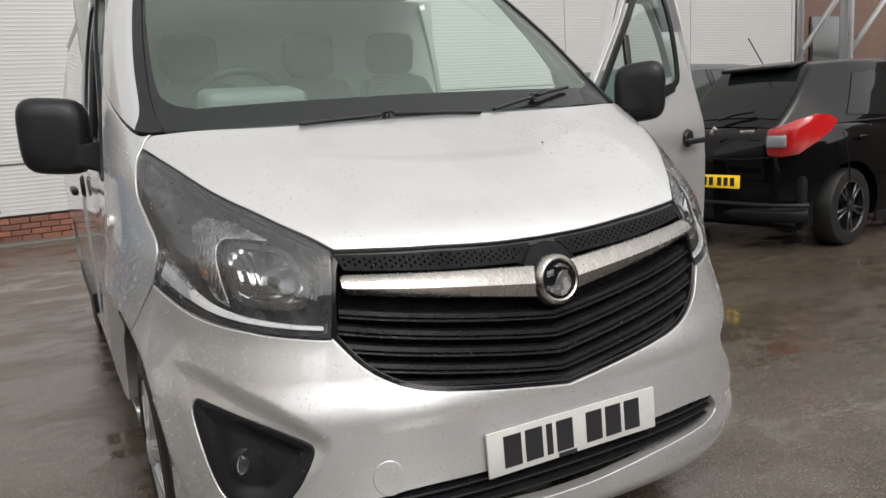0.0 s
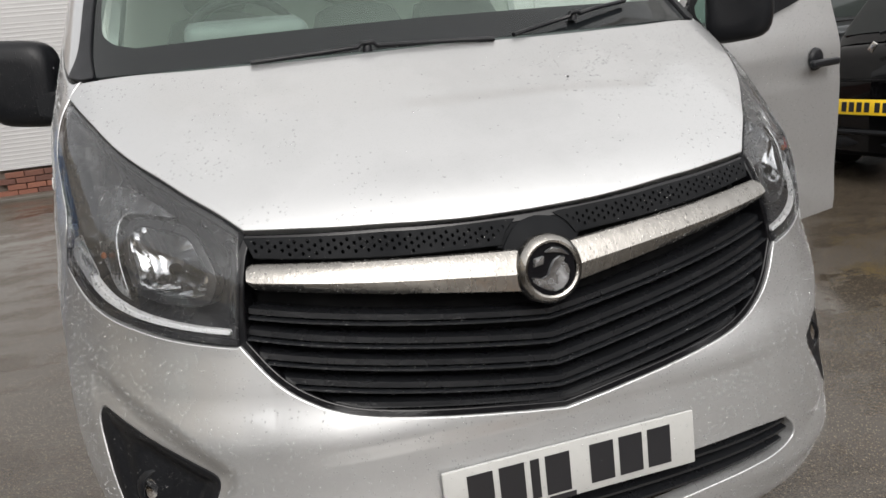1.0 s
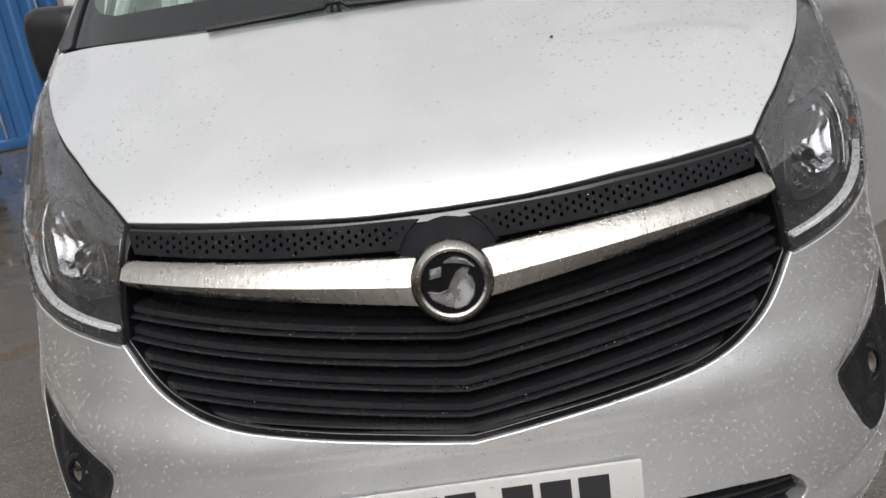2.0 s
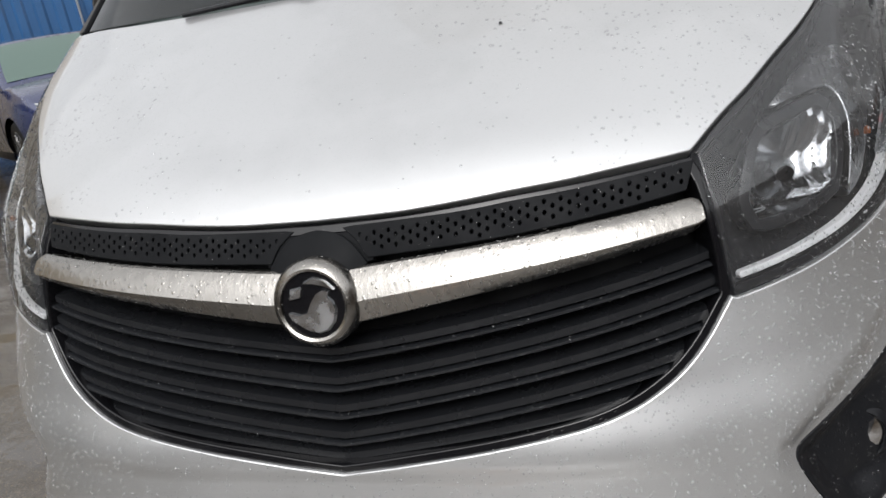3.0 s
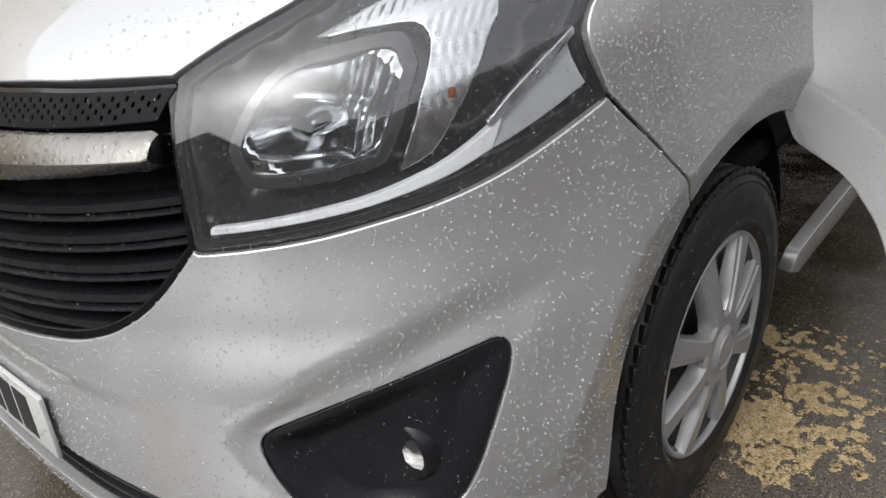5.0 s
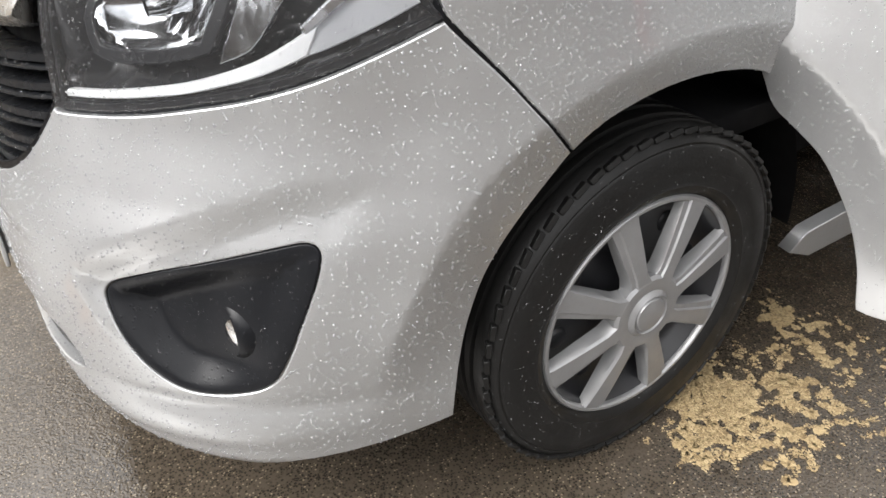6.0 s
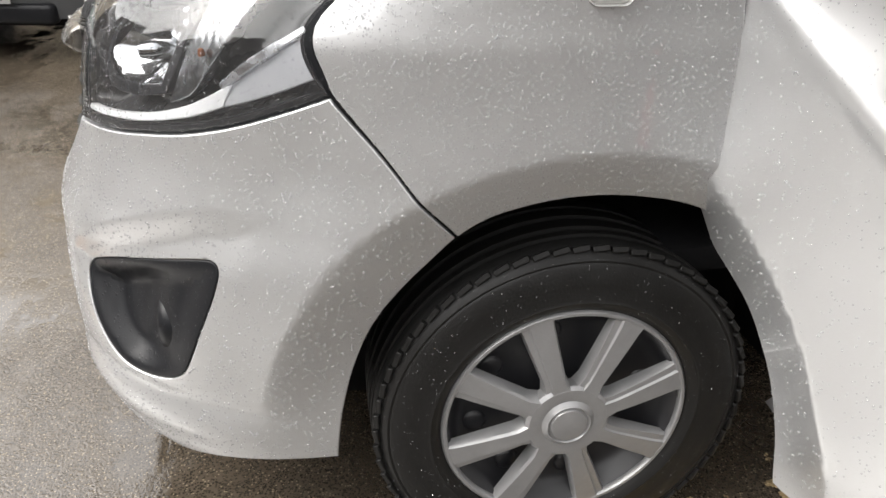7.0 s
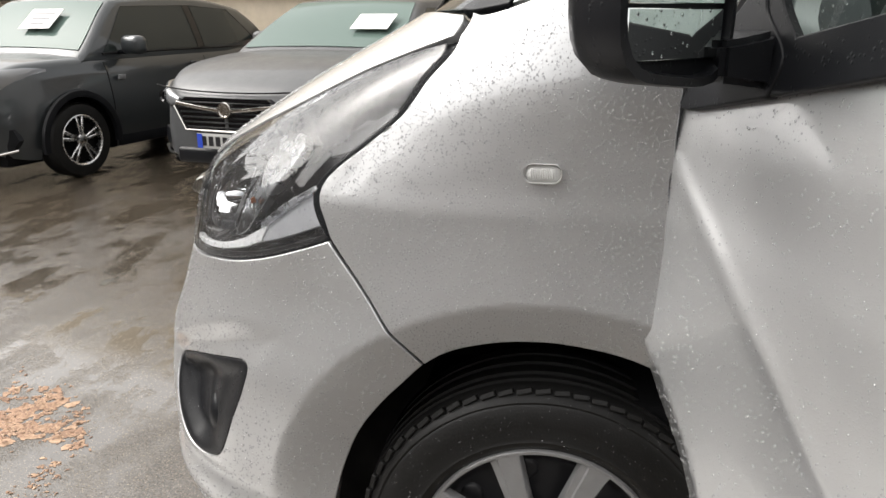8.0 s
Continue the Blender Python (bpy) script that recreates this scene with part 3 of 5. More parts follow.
def lamp(side):
    m = (lambda o: o) if side > 0 else mirrored
    body = panel("headlamp", m(grown(LAMP, 0.006)), BLACK_PLASTIC, van, -0.010, 0.02, [m(grown(LAMP, -0.004))], gap=0.0, label="clear headlamp set in a black seal")
    lens = panel("lens", m(LAMP), LENS, body, 0.001, 0.012, gap=0.001, label="clear wet lens")
    lens.visible_shadow = False
    panel("housing", m(grown(LAMP, 0.001)), LAMP_DARK, body, 0.0, 0.0, gap=0.0, dish=lambda a, z: -0.012 - 0.06 * step(gap_to(m(LAMP), np.stack([np.ravel(a), np.ravel(z)], -1)).reshape(np.shape(a)), 0.0, 0.05))
    guide = loop([(.590, .828), (.654, .835), (.713, .843), (.773, .853), (.845, .872), (.895, .893)], [(.895, .893), (.903, .922)],
                 [(.903, .922), (.880, .905), (.837, .881), (.773, .860), (.713, .8485), (.654, .8395), (.592, .8325)], [(.592, .8325), (.590, .828)])
    panel("light_guide", m(guide), WHITE_PLASTIC, body, -0.008, 0.012, gap=0.0, fine=.012, label="white daytime light bar")
    marker = loop([(.899, .894), (.93, .905), (.97, .922), (1.010, .942)], [(1.010, .942), (.985, .998)], [(.985, .998), (.955, .972), (.922, .943), (.897, .919)], [(.897, .919), (.899, .894)])
    edge = loop([(.893, .918), (.918, .942), (.948, .970), (.975, 1.002)], [(.975, 1.002), (.972, 1.008)], [(.972, 1.008), (.942, .978), (.912, .949), (.889, .922)], [(.889, .922), (.893, .918)])
    panel("bright_edge", m(edge), SATIN_SILVER, body, -0.007, 0.01, gap=0.0, fine=.01)
    panel("side_marker", m(marker), MARKER, body, -0.009, 0.012, gap=0.0, fine=.010, dish=lambda a, z: -0.05 * (z - .885) + 0.0010 * np.sin(z * 60 + np.abs(a) * 20), label="bright reflective side piece")
    ind = loop([(.665, 1.040), (.71, 1.068), (.755, 1.087), (.808, 1.089), (.845, 1.070), (.868, 1.04)], [(.868, 1.04), (.868, .98), (.85, .93), (.832, .899), (.800, .884)],
               [(.800, .884), (.812, .93), (.814, .985), (.803, 1.025), (.77, 1.046), (.72, 1.046), (.665, 1.040)])
    panel("indicator", m(ind), SMOKE_REFLECTOR, body, -0.022, 0.02, gap=0.0, fine=.006, dish=lambda a, z: 0.0016 * np.abs(((np.abs(a) * 85 + z * 25) % 1.0) - 0.5), label="ribbed clear indicator")
    bowl = loop([(.625, .960), (.645, 1.008), (.70, 1.022), (.757, 1.026), (.785, 1.00)], [(.785, 1.00), (.787, .95), (.775, .904)], [(.775, .904), (.72, .893), (.660, .889), (.632, .893)], [(.632, .893), (.618, .925), (.625, .960)])
    rim = panel("bezel", m(grown(bowl, 0.012)), LAMP_DARK, body, -0.026, 0.03, [m(bowl)], gap=0.0)
    panel("reflector", m(bowl), REFLECTOR, body, -0.028, 0.0, gap=0.0, fine=.006,
          dish=lambda a, z: -0.048 * (1 - np.clip(((np.abs(a) - .705) / .085) ** 2 + ((z - .957) / .07) ** 2, 0, 1)) - 0.0028 * np.abs(np.sin((np.abs(a) - .705) * 150)) * step(z, .905, .920) * step(np.abs(a), .69, .72) - 0.006 * step(-z, -.915, -.900), label="bright faceted reflector")
    q, w = np.array(.846 * side), np.array(.962)
    part("indicator_bulb", lathe(bmesh.new(), [(0.0, .007), (.0035, .006), (.005, .002), (.005, -.004), (0.0, -.006)], Matrix.Translation(skin(q, w) + normals_of(skin, q, w) * -0.014), 20), AMBER, body, "amber indicator bulb")
    c = skin(np.array(.705 * side), np.array(.955)) + normals_of(skin, np.array(.705 * side), np.array(.955)) * -0.06
    part("bulb_shield", lathe(bmesh.new(), [(0.0, -.03), (.010, -.028), (.016, -.02), (.017, .01), (.012, .03)], Matrix.Translation(c) @ pose(0, 0, 0, 90, 0, 0), 24), REFLECTOR, body)


lamp(1)
lamp(-1)

# fog lamps in black trims


def fog_pit(a, z):
    b = np.abs(a)
    g = gap_to(FOG, np.stack([np.ravel(b), np.ravel(z)], -1)).reshape(np.shape(b))
    brow = step(z - .45 * (b - .64), .535, .60)
    return -0.003 - 0.034 * step(g, .002, .050) * (1 - 0.60 * brow) * (1 - 0.62 * step(b, .765, .85))


for s in (1, -1):
    m = (lambda o: o) if s > 0 else mirrored
    trim = panel("fog_trim", m(grown(FOG, -.002)), BLACK_PLASTIC, van, 0.001, 0.006, gap=0.0, fine=.008, dish=fog_pit, label="black plastic fog lamp surround")
    c = Matrix.Translation((.747 * s, .181, .510)) @ Vector((.05 * s, -1, .06)).to_track_quat("Z", "Y").to_matrix().to_4x4()
    part("fog_ring", lathe(bmesh.new(), [(.0405, -.010), (.0412, -.001), (.0435, .001), (.0475, -.001), (.053, -.010), (.058, -.024), (.062, -.046)], c, 48), BLACK_PLASTIC, trim)
    part("fog_reflector", lathe(bmesh.new(), [(0.0, -.03), (.010, -.029), (.022, -.022), (.032, -.012), (.0405, -.004)], c, 48), MARKER, trim)
    fl = part("fog_lens", lathe(bmesh.new(), [(0.0, .008), (.018, .0065), (.030, .002), (.0405, -.004)], c, 40), LENS, trim)
    fl.visible_shadow = False

# side repeaters


def repeater(s):
    a0 = side_turn(np.array(.835), np.array(1.052)) * s
    p, n = skin(a0, np.array(1.052)), normals_of(skin, a0, np.array(1.052))
    up = Vector((0, 0, 1))
    z = Vector(n)
    x = up.cross(z).normalized()
    m = Matrix((x, z.cross(x), z)).transposed().to_4x4()
    m.translation = Vector(p)
    bm = bmesh.new()
    box(bm, m @ pose(0, 0, .003), (.058, .029, .012), .013, 5)
    ob = part("side_repeater", bm, FROSTED, van, "small clear oblong side indicator")
    bm = bmesh.new()
    for k in range(11):
        box(bm, m @ pose(-.018 + k * .0036, 0, .0093), (.0018, .016, .0010), .0004, 1)
    part("rib", bm, FROSTED, ob)


repeater(1)
repeater(-1)

# wheels


def wheel(x, y, s, label):
    base = pose(x, y, HUB[1], 0, 90 * s, 0)
    tyre = part("wheel", lathe(bmesh.new(), [(.205, -.20), (.225, -.205), (.26, -.215), (.300, -.212), (.322, -.200), (.3335, -.185), (.3345, -.165), (.3345, -.155), (.327, -.153), (.327, -.145), (.3355, -.143), (.336, -.115), (.328, -.113), (.328, -.104), (.336, -.102),
                                               (.336, -.075), (.328, -.073), (.328, -.064), (.3355, -.062), (.3345, -.05), (.327, -.048), (.327, -.041), (.334, -.039), (.3325, -.022), (.3235, -.008), (.312, .000), (.308, -.001), (.304, .0025), (.270, .008), (.245, .0065), (.240, .009), (.232, .006), (.220, -.004), (.214, -.012)], base, 120), RUBBER, van, label)
    bm = bmesh.new()
    for k in range(64):
        box(bm, base @ pose(0, 0, 0, 0, 0, 360 / 64 * k) @ pose(.3222, 0, -.0235, 0, 27, 9), (.010, .0282, .042), .0015, 1)
    tagged(part("tread_edge", bm, RUBBER, tyre), kind="stuff")
    bm = bmesh.new()
    lathe(bm, [(.215, -.006), (.205, -.012), (.195, -.035), (.17, -.05), (.10, -.052), (.06, -.045), (.0, -.045)], base, 64)
    for k in range(8):
        t = 360 / 8 * k + 10
        lathe(bm, [(.0, .004), (.016, .004), (.020, .001), (.024, -.004)], base @ pose(0, 0, 0, 0, 0, t) @ pose(.155, 0, -.048), 16)
    part("steel_rim", bm, STEEL, tyre)
    bm = bmesh.new()
    lathe(bm, [(.221, -.012), (.2205, -.002), (.217, .002), (.212, .002), (.2095, -.001), (.209, -.012)], base, 96)
    part("hubcap_ring", bm, HUBCAP, tyre, "silver hubcap rim")
    bm = bmesh.new()
    lathe(bm, [(.074, -.016), (.076, .008), (.070, .0135), (.054, .0140), (.047, .0125), (.042, .0165), (.0385, .020), (.036, .0165), (.033, .0165), (.031, .0205), (.026, .0215), (.0, .0215)], base, 64)
    part("hubcap_centre", bm, HUBCAP, tyre, "silver hubcap centre")
    for k in range(8):
        t = math.radians(45 * k + 18)
        rows = []
        for j in range(11):
            u = j / 10
            r = .056 + (.214 - .056) * u
            hw = .0165 + .0125 * u + .006 * max(0, u - .9) * 4 + .012 * max(0, .2 - u) * 4
            top = .0135 - .0125 * u ** 1.6
            row = [(r, -hw - .002, -.018), (r, -hw, top - .005), (r, -hw + .0035, top), (r, hw * .42, top), (r, hw * .52, top - .004), (r, hw * .93, top - .005), (r, hw, top - .009), (r, hw + .002, -.018)]
            c, sn = math.cos(t), math.sin(t)
            rows.append([base @ Vector((px * c - py * sn, px * sn + py * c, pz)) for px, py, pz in row])
        part("hubcap_spoke", sweep(bmesh.new(), rows), HUBCAP, tyre, angle=30)
    return tyre


for s in (1, -1):
    wheel(.905 * s, HUB[0], s, "black tyre with a silver spoked hubcap")
    wheel(.905 * s, HUB[0] + 3.10, s, "black tyre with a silver spoked hubcap")
    # arch liner
    bm = bmesh.new()
    rows = []
    for k in range(37):
        t = math.radians(-2 + 184 * k / 36)
        rr = .452
        rows.append([(s * xx, HUB[0] + rr * math.cos(t) * 1.0, HUB[1] + rr * math.sin(t)) for xx in (.86, .84, .78, .66, .5)])
    sweep(bm, rows, False)
    part("arch_liner", bm, DARK_VOID, van)
    part("arch_wall", box(bmesh.new(), pose(.5 * s, HUB[0], .5), (.02, 1.1, .75), .005), DARK_VOID, van)
part("underbody", box(bmesh.new(), pose(0, 2.7, .42), (1.3, 4.2, .25), .02), DARK_VOID, van)
part("engine_cover", box(bmesh.new(), pose(0, .62, .62), (.95, .7, .5), .05), DARK_VOID, van)

# ---- van: screen, pillars, sides, doors, cabin ----
SCREEN_EDGE = [(.800, 1.296), (.815, 1.36), (.81, 1.5), (.79, 1.7), (.775, 1.86)]
GLASS_OUT = both(loop([(0, 1.297), (.4, 1.296), (.800, 1.296)], SCREEN_EDGE, [(.775, 1.86), (.4, 1.885), (0, 1.89)]) + [(0, 1.89)])
GLASS_IN = both(loop([(0, 1.366), (.40, 1.362), (.69, 1.356)], [(.69, 1.356), (.758, 1.378), (.787, 1.44), (.775, 1.7), (.755, 1.82)], [(.755, 1.82), (.4, 1.85), (0, 1.855)]) + [(0, 1.855)])
screen = panel("windscreen", GLASS_OUT, SCREEN, van, -0.004, 0.005, stretch=1.2, gap=0.0, label="greenish windscreen with a pale sky haze")
screen.visible_shadow = False
panel("screen_border", GLASS_OUT, BLACK_PLASTIC, screen, -0.0075, 0.0, [GLASS_IN], gap=0.0)
# Added inner sheet that carries the painted sky haze.
haze_sheet = panel("condensation", grown(GLASS_IN, .004), SKY_HAZE, screen, -0.010, 0.0, gap=0.0, fine=.05)
haze_sheet.visible_shadow = False
for s in (1, -1):
    m = (lambda o: o) if s > 0 else mirrored
    panel("cowl_trim", m(loop([(.803, 1.292), (.84, 1.291), (.90, 1.30)], [(.90, 1.30), (.858, 1.36), (.846, 1.5), (.820, 1.7), (.790, 1.87)], [(.790, 1.87), (.778, 1.86)], SCREEN_EDGE[::-1] + [(.803, 1.292)])), BLACK_PLASTIC, van, 0.003, 0.02, gap=0.0, label="black screen pillar trim")
    panel("screen_pillar", m(loop([(.905, 1.302), (1.02, 1.366), (1.165, 1.453)], [(1.165, 1.453), (1.08, 1.60), (.98, 1.76), (.93, 1.87)], [(.93, 1.87), (.794, 1.876)], [(.794, 1.876), (.825, 1.7), (.851, 1.5), (.863, 1.36), (.905, 1.302)])), SILVER, van, 0.0, 0.03, label="silver screen pillar")

# wipers


def wiper(pts, pivot):
    bm = bmesh.new()
    line = []
    for a, z, o in pts:
        aa, zz = np.array(a), np.array(z)
        line.append(tuple(plain_skin(aa, zz) + normals_of(plain_skin, aa, zz) * o))
    tube(bm, line, .007, 8, (1.0, 0.8))
    ob = part("wiper", bm, BLACK_PLASTIC, van, "black wiper arm lying at the screen's foot")
    bm = bmesh.new()
    a, z = np.array(pivot[0]), np.array(pivot[1])
    lathe(bm, [(0, .018), (.008, .018), (.011, .013), (.012, 0)], Matrix.Translation(plain_skin(a, z)), 20)
    part("pivot", bm, BLACK_PLASTIC, ob)


wiper([(-.451, 1.279, .012), (-.318, 1.285, .012), (-.205, 1.289, .014), (-.195, 1.290, .022), (-.165, 1.290, .022), (-.155, 1.288, .014), (.038, 1.284, .012), (.159, 1.280, .010)], (-.18, 1.288))
wiper([(.215, 1.283, .012), (.311, 1.300, .012), (.392, 1.313, .014), (.398, 1.315, .022), (.42, 1.318, .022), (.428, 1.319, .014), (.48, 1.329, .014), (.586, 1.346, .010)], (.41, 1.315))

SIDE_DOOR = loop([(1.040, .735), (1.030, .85), (1.026, 1.0), (1.036, 1.17)], [(1.036, 1.17), (1.10, 1.262), (1.22, 1.385)], [(1.22, 1.385), (1.45, 1.62), (1.60, 1.78), (1.70, 1.855)], [(1.70, 1.855), (2.10, 1.875)],
                 [(2.10, 1.875), (2.13, 1.2), (2.10, .37)], [(2.10, .37), (1.28, .37)], [(1.28, .37), (1.262, .372), (1.244, .446), (1.216, .519), (1.182, .575), (1.147, .62), (1.098, .655), (1.062, .682), (1.040, .735)])
SIDE_WINDOW = loop([(1.27, 1.240), (1.6, 1.303), (1.87, 1.352)], [(1.87, 1.352), (1.915, 1.40), (1.925, 1.60), (1.91, 1.76), (1.87, 1.792), (1.66, 1.788)], [(1.66, 1.788), (1.60, 1.735), (1.38, 1.51), (1.215, 1.335)], [(1.215, 1.335), (1.22, 1.29), (1.27, 1.240)])
QUARTER = loop([(1.047, 1.160), (1.075, 1.156), (1.25, 1.190)], [(1.25, 1.190), (1.262, 1.235), (1.205, 1.29), (1.20, 1.335)], [(1.20, 1.335), (1.12, 1.255), (1.047, 1.160)])
BELT = loop([(1.255, 1.192), (1.6, 1.262), (1.86, 1.322)], [(1.86, 1.322), (1.87, 1.342)], [(1.87, 1.342), (1.6, 1.292), (1.262, 1.228)], [(1.262, 1.228), (1.255, 1.192)])


def door_press(y, z):
    """The swage that runs down the door, and the waist shoulder."""
    line = 1.090 + (1.055 - z) * 1.52
    d = (y - line) * 0.59
    on = step(-z, -1.13, -1.02) * step(z, .45, .66)
    fold = 0.0045 * np.exp(-(d / 0.019) ** 2) + 0.002 * np.exp(-(d / 0.08) ** 2)
    up = z - 1.098 - .035 * (y - 1.05)
    lean = -0.12 * 0.5 * (up + np.sqrt(up * up + 0.0003))
    return (fold - 0.008 * step(d, -0.03, 0.10)) * on + lean


def side_door(s, at):
    f = side_skin if s > 0 else (lambda y, z: side_skin(y, z) * np.array([-1, 1, 1]))
    fl = s < 0
    outline = SIDE_DOOR if s < 0 else [(y, z + .08 * float(step(y, 1.27, 1.60)) * float(step(-z, -.5, -.38))) for y, z in SIDE_DOOR]
    door = panel("front_door", outline, SILVER, van, 0.0, 0.035, [SIDE_WINDOW], f=f, fine=.010 if s > 0 else .03, dish=door_press, flip=fl, label="open silver front door" if s > 0 else "closed silver front door")
    door.matrix_basis = at
    g = panel("window", grown(SIDE_WINDOW, .004), SIDE_GLASS, door, -0.012, 0.004, f=f, fine=.06, gap=0.0, flip=fl)
    g.visible_shadow = False
    panel("window_seal", grown(SIDE_WINDOW, .012), BLACK_PLASTIC, door, 0.003, 0.012, [grown(SIDE_WINDOW, -.014)], f=f, fine=.05, gap=0.0, flip=fl)
    panel("belt_strip", BELT, BLACK_PLASTIC, door, 0.003, 0.01, f=f, gap=0.0, flip=fl)
    panel("mirror_foot", QUARTER, BLACK_PLASTIC, door, 0.006, 0.02, f=f, gap=0.0, flip=fl)
    panel("door_lining", grown(outline, -.012), CABIN_GREY, door, 0.06, 0.0, [grown(SIDE_WINDOW, .006)], f=f, fine=.05, gap=0.0, flip=not fl)
    panel("door_edge", grown(outline, -.004), SILVER, door, -0.03, 0.03, [grown(outline, -.016)], f=f, fine=.05, gap=0.0, flip=fl)
    bm = bmesh.new()
    lo, hi = side_skin(np.array([1.455, 1.475]), np.array([1.27, 1.585]))
    box(bm, look(Vector((lo[0] * s, lo[1], lo[2])), Vector((hi[0] * s, hi[1], hi[2]))) @ pose(0, 0, -.158), (.03, .022, .32), .004)
    part("window_bar", bm, BLACK_PLASTIC, door)
    # handle
    bm = bmesh.new()
    box(bm, pose(.985 * s, 1.93, 1.075, 0, 0, 0), (.026, .19, .030), .011, 4)
    part("door_handle", bm, BLACK_PLASTIC, door, "black pull handle")
    bm = bmesh.new()
    lathe(bm, [(.0, .012), (.034, .011), (.042, .006), (.046, -.004)], pose(.948 * s, 1.93, 1.09, 0, 90 * s, 0), 32)
    part("handle_cup", bm, BLACK_PLASTIC, door)
    # mirror
    MIR = pose(1.085, 1.218, 1.325, 0, 0, 27) if s > 0 else pose(-1.045, 1.222, 1.298, 0, 0, -14)
    bm = bmesh.new()
    rows = []
    for yy, k in ((-.034, .50), (-.031, .74), (-.020, .90), (-.002, .98), (.022, 1.0), (.050, 1.0), (.062, .985), (.064, .90), (.050, .88)):
        hw, hh = .104 * k, .122 * k
        row = []
        for j in range(40):
            t = 2 * math.pi * j / 40
            c, sn = math.cos(t), math.sin(t)
            w = (abs(c) ** 4.2 + abs(sn) ** 4.2) ** (-1 / 4.2)
            row.append(MIR @ Vector((hw * c * w, yy, hh * sn * w + .010 * c * s)))
        rows.append(row)
    sweep(bm, rows)
    part("mirror_housing", bm, BLACK_PLASTIC, door, "large black door mirror")
    bm = bmesh.new()
    sweep(bm, [[(xx * s, yy, zz) for xx, yy, zz in ((x0, 1.14, z0), (x0, 1.25, z0), (x0, 1.25, z1), (x0, 1.14, z1))] for x0, z0, z1 in (((.92, 1.195, 1.265), (.95, 1.20, 1.258), (.99, 1.205, 1.252)) if s > 0 else ((.90, 1.165, 1.275), (.95, 1.185, 1.270), (1.0, 1.20, 1.262)))])
    bmesh.ops.bevel(bm, geom=list(bm.edges), offset=.008, segments=2, affect="EDGES")
    part("mirror_arm", bm, BLACK_PLASTIC, door)
    for z0, z1 in ((-.092, -.036), (-.032, .092)):
        bm = bmesh.new()
        box(bm, MIR @ pose(0, .056, (z0 + z1) / 2), (.168, .004, z1 - z0), .0015, 1)
        part("mirror_glass", bm, MIRROR_GLASS, door, "wet mirror glass")
    return door


HINGE = (.930, 1.046)
side_door(1, pose(HINGE[0], HINGE[1] - .013, 0, 0, 0, -72) @ pose(-HINGE[0], -HINGE[1], 0))
side_door(-1, Matrix())

# load bay sides, roof and back
LOAD = loop([(2.20, .37), (2.225, 1.2), (2.20, 1.86)], [(2.20, 1.86), (3.5, 1.87), (4.85, 1.86)], [(4.85, 1.86), (4.9, 1.2), (4.88, .40)], [(4.88, .40), (4.42, .40)],
            [(4.42, .40), (4.38, .55), (4.24, .70), (3.95, .775), (3.66, .70), (3.52, .55), (3.48, .37)], [(3.48, .37), (2.20, .37)], gap=.03)
RAIL = loop([(1.68, 1.885), (2.5, 1.905), (4.85, 1.90)], [(4.85, 1.90), (4.8, 1.945), (2.0, 1.945), (1.75, 1.93)], [(1.75, 1.93), (1.68, 1.885)], gap=.03)
SILL = loop([(1.33, .25), (1.29, .33), (2.2, .34), (3.47, .34), (3.46, .25)], [(3.46, .25), (1.33, .25)], gap=.03)
for s in (1, -1):
    f = side_skin if s > 0 else (lambda y, z: side_skin(y, z) * np.array([-1, 1, 1]))
    panel("load_side", LOAD, SILVER, van, 0.0, 0.03, f=f, fine=.07, flip=s < 0, dish=lambda y, z: -0.010 * step(z, 1.20, 1.26) * step(-z, -1.78, -1.72) * step(y, 2.36, 2.42) * step(-y, -4.7, -4.64), label="plain silver load bay side")
    panel("roof_rail", RAIL, SILVER, van, 0.0, 0.03, f=f, fine=.07, flip=s < 0)
    panel("sill", SILL, SILVER, van, -0.02, 0.03, f=(lambda y, z: plain_skin(side_turn(y, z), z) * np.array([s, 1, 1])), fine=.07, flip=s < 0)
    part("rub_strip", sweep(bmesh.new(), [[(s * (.93 + u), y, .52 + v) for u, v in ((0, -.05), (.03, -.045), (.034, 0), (.03, .045), (0, .05))] for y in (2.3, 2.31, 3.4, 3.41)]), BLACK_PLASTIC, van)
bm = bmesh.new()
rows = []
for y in np.linspace(1.42, 4.9, 24):
    drop = .05 * max(0.0, (2.0 - y) / .58) ** 2
    rows.append([(x, y, 1.972 - drop - .035 * (abs(x) / .80) ** 3) for x in np.linspace(-.80, .80, 17)])
sweep(bm, rows, False)
part("roof", bm, SILVER, van)
part("rear_wall", sweep(bmesh.new(), [[(x, y, z) for x, z in ((-.91, .40), (.91, .40), (.90, 1.3), (.77, 1.90), (-.77, 1.90), (-.90, 1.3))] for y in (4.87, 4.92)]), SILVER, van)

# cabin
bm = bmesh.new()
rows = []
for x in np.linspace(-.84, .84, 29):
    k = 1 - (abs(x) / .9) ** 4 * .25
    rows.append([(x, y, z) for y, z in ((.74, 1.25), (.86, 1.335 * k + 1.30 * (1 - k)), (1.05, 1.36), (1.20, 1.35), (1.30, 1.30), (1.34, 1.15), (1.30, .80), (.9, .80))])
sweep(bm, rows)
dash = part("dashboard", bm, CABIN_GREY, van, "dark grey dashboard")
part("instrument_hood", box(bmesh.new(), pose(-.40, 1.22, 1.375, 8, 0, 0), (.36, .20, .09), .035, 4), CABIN_GREY, dash)
bm = bmesh.new()
wheel_at = pose(-.40, 1.44, 1.335, -58, 0, 0)
